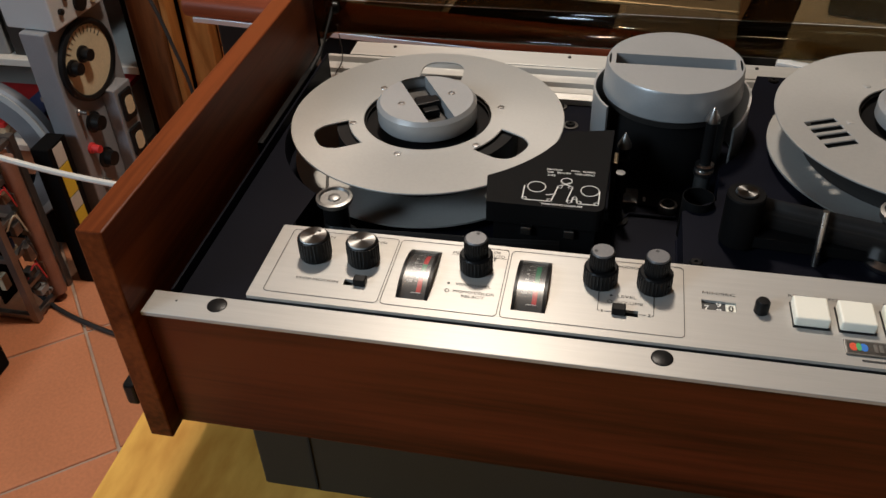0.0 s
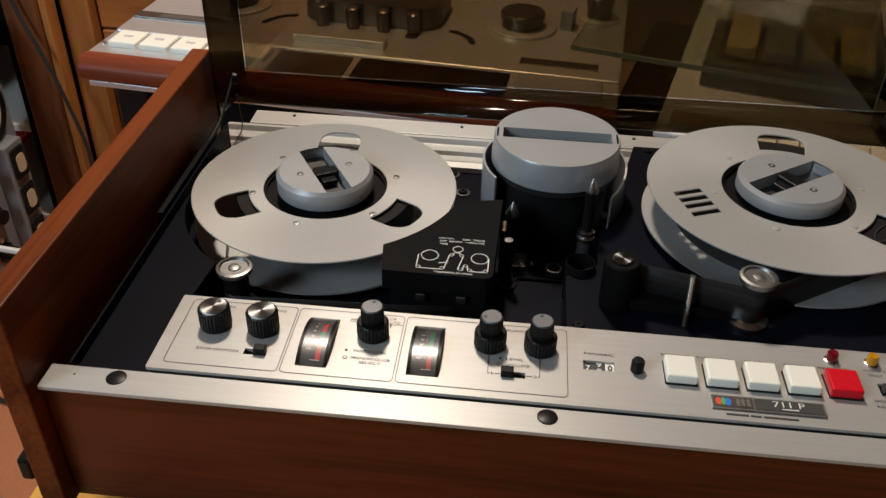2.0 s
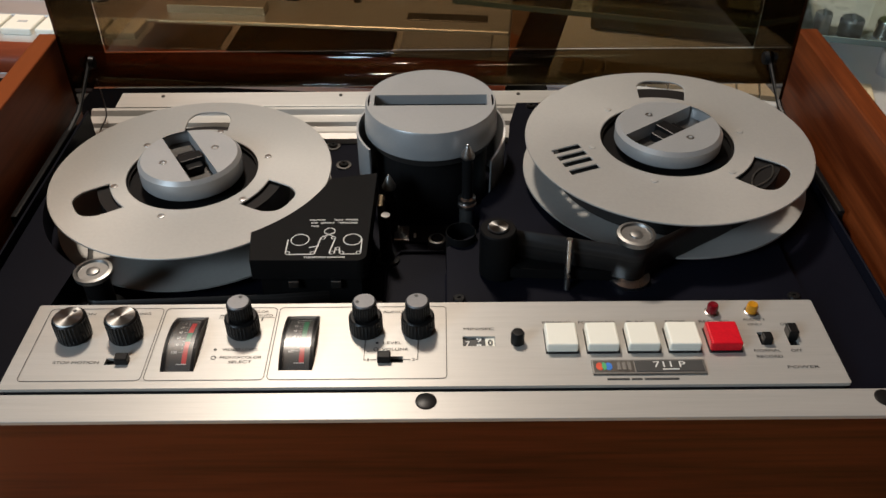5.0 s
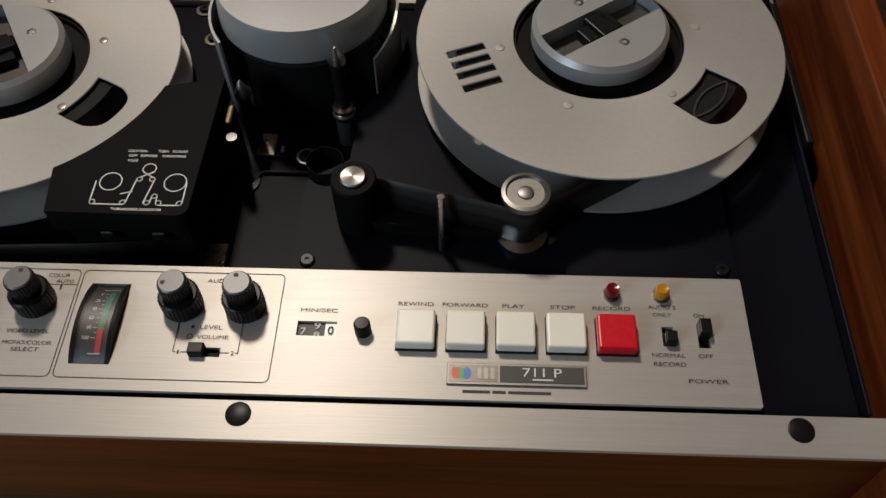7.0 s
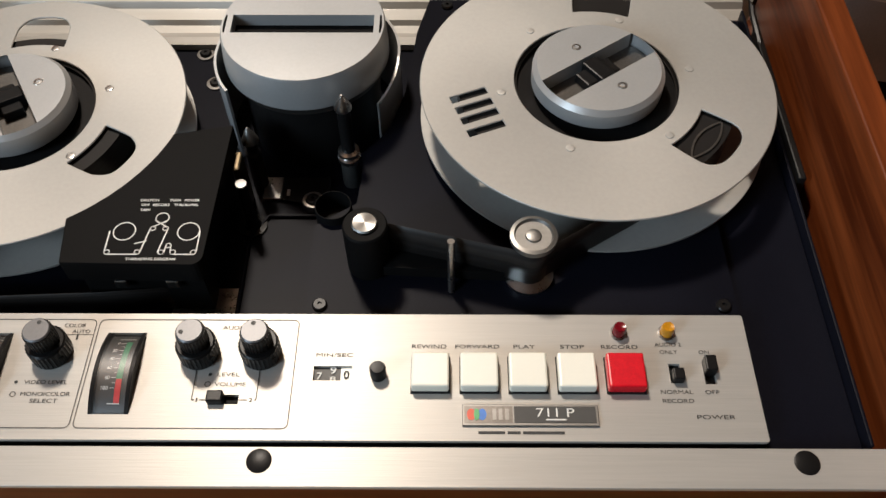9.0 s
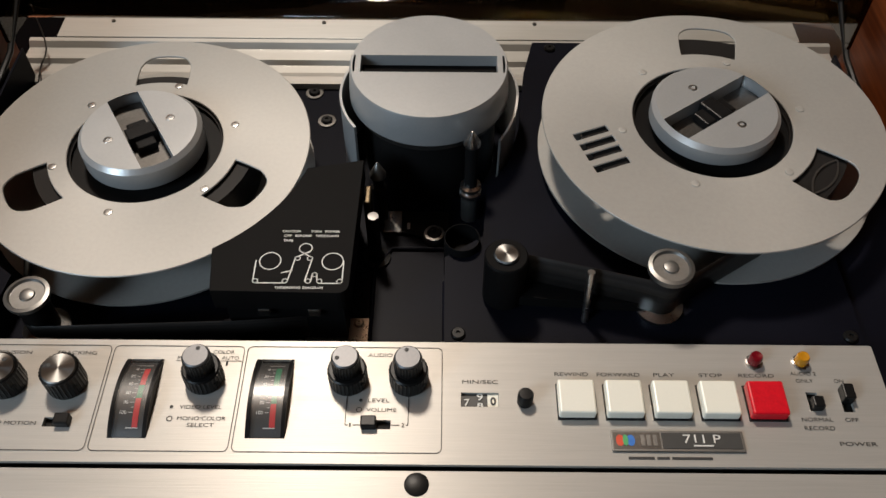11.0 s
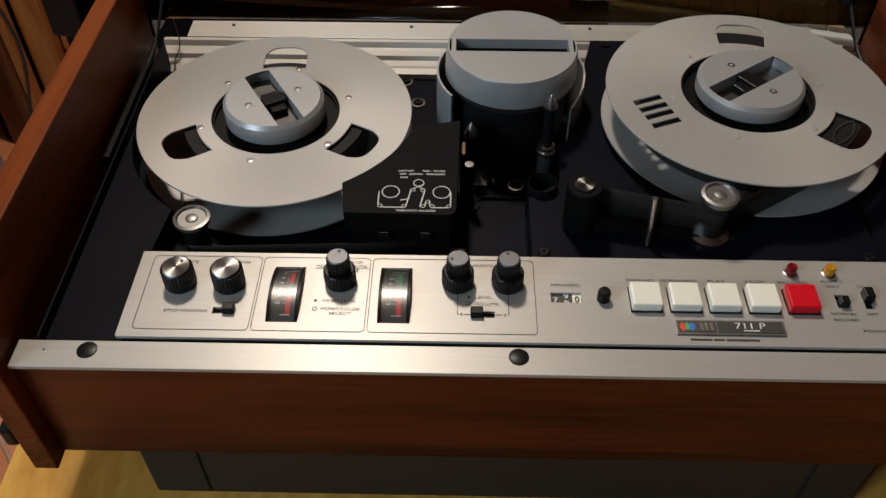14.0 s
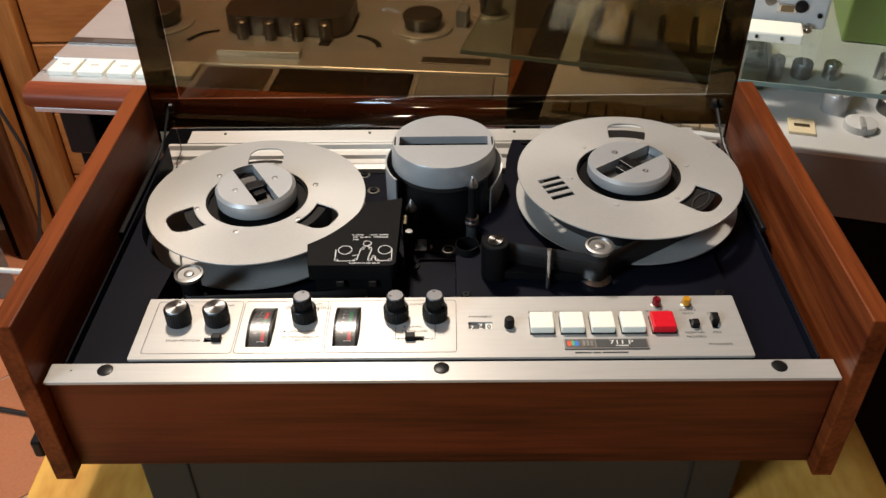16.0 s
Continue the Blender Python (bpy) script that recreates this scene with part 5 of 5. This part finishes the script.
for k, c in enumerate((3, 0, 2, 3)):
    bm = B()
    zz = 0.10 + 0.06 * k
    pipe(bm, curve_path([(x1 + 0.004, 0.790, zz), (x1 + 0.022, 0.805, zz + 0.03), (x1 + 0.020, 0.822, zz - 0.02), (x1 + 0.004, 0.826, zz + 0.02)]), 0.0018, 6)
    part("wire", bm, CLUT[c], chas)
for zz in (0.085, 0.235):
    bm = B()
    box(bm, x1 - 0.005, x1 + 0.007, y0 + 0.009, y1 - 0.009, zz - 0.005, zz + 0.005, 0.001)
    part("cross_bar", bm, FRAMEM, chas)
wheel = thing("large_grey_reel", (-1.305, 1.02, 0), "large grey metal reel leaning behind the chassis", "reel", placed=True)
bm = B()
lathe(bm, [(0.105, 0), (0.168, 0), (0.168, 0.02), (0.160, 0.026), (0.105, 0.026)], 0, 0, 64, Matrix.Translation((-1.305, 1.015, 0.252)) @ Matrix.Rotation(radians(86), 4, "X"))
part("rim", bm, GREYPAINT, wheel)
bm = B()
lathe(bm, [(0.150, 0.0262), (0.163, 0.0262), (0.164, 0.030), (0.149, 0.030)], 0, 0, 64, Matrix.Translation((-1.305, 1.015, 0.252)) @ Matrix.Rotation(radians(86), 4, "X"))
part("bright_edge", bm, LIGHTGREY, wheel)
bm = B()
box(bm, -1.38, -1.23, 1.020, 1.06, 0, 0.16, 0.003)
part("stand", bm, MATT, wheel)
yel = thing("yellow_box", (-1.105, 0.93, 0), "slim black box with yellow and white labels", "box", placed=True)
bm = B()
box(bm, -1.128, -1.089, 0.905, 0.968, 0, 0.335, 0.002)
part("case", bm, MATT, yel)
YELLOW = material("yellow_label", (0.75, 0.52, 0.04), 0.5)
for za, zb, mat in ((0.215, 0.285, YELLOW), (0.180, 0.213, SHELFWHITE), (0.130, 0.178, YELLOW), (0.287, 0.330, SHELFWHITE)):
    bm = B()
    box(bm, -1.0888, -1.0880, 0.918, 0.950, za, zb)
    part("label", bm, mat, yel)
blk = thing("black_loudspeaker_box", (-1.15, 0.5, 0), "plain black wooden box on the tiles", "box", placed=True)
bm = B()
box(bm, -1.40, -1.135, 0.42, 0.655, 0, 0.16, 0.006)
part("case", bm, MATT, blk)
for nm, pts, r, mat, lb in (("white_cable", [(-0.95, 0.46, ZD - 0.19), (-0.75, 0.415, ZD - 0.197), (-0.60, 0.388, ZD - 0.20), (-0.42, 0.36, ZD - 0.19), (-0.335, 0.34, TABLEZ + 0.004)], 0.0035, SHELFWHITE, "pale cable stretched to the table"), ("black_cable", [(-1.38, 0.94, 0.005), (-1.22, 0.86, 0.005), (-1.10, 0.80, 0.005), (-0.95, 0.755, 0.005), (-0.70, 0.70, 0.005)], 0.005, CLUT[0], "black cable lying on the floor tiles"), ("black_cable", [(-1.02, 1.23, 1.5), (-1.00, 1.225, 1.1), (-1.03, 1.22, 0.7), (-0.96, 1.21, 0.45), (-0.93, 1.2, 0.25), (-1.0, 1.15, 0.005), (-1.1, 1.05, 0.005)], 0.004, CLUT[0], "black cable hanging from the upright")):
    bm = B()
    pipe(bm, curve_path(pts), r, 8)
    cbl = thing(nm, pts[-1], lb, "cable", placed=True)
    part("cable", bm, mat, cbl, smooth=True)
bm = B()
box(bm, -0.322, -0.3138, -0.002, 0.018, -0.078, -0.060, 0.002)
part("side_catch", bm, BLACK, rec, "black catch on the cheek")

# ---- floor tiles ----
TILE, TANG = 0.333, radians(-51)
bm = B()
box(bm, -0.1635, 0.1635, -0.1635, 0.1635, -0.008, 0.0, 0.0015, 1)
tile_mesh = link("tile", bm, TERRA)
nt = TERRA.node_tree
oi, hs = nt.nodes.new("ShaderNodeObjectInfo"), nt.nodes.new("ShaderNodeHueSaturation")
mr = nt.nodes.new("ShaderNodeMapRange")
mr.inputs["To Min"].default_value, mr.inputs["To Max"].default_value = 0.85, 1.12
nt.links.new(oi.outputs["Random"], mr.inputs[0])
nt.links.new(mr.outputs[0], hs.inputs["Value"])
bs = nt.nodes["Principled BSDF"].inputs["Base Color"]
nt.links.new(bs.links[0].from_socket, hs.inputs["Color"])
nt.links.new(hs.outputs[0], bs)
ca, sa = math.cos(TANG), math.sin(TANG)
for i in range(-14, 15):
    for j in range(-14, 15):
        a, b2 = (i + 0.5) * TILE, (j + 0.5) * TILE
        x, y = -1.036 + a * ca - b2 * sa, 0.761 + a * sa + b2 * ca
        if FX0 + 0.17 < x < FX1 - 0.17 and FY0 + 0.17 < y < FY1 - 0.17:
            ob = new("tile", tile_mesh)
            ob.parent, ob.location, ob.rotation_euler = floor, (x, y, 0), (0, 0, TANG)
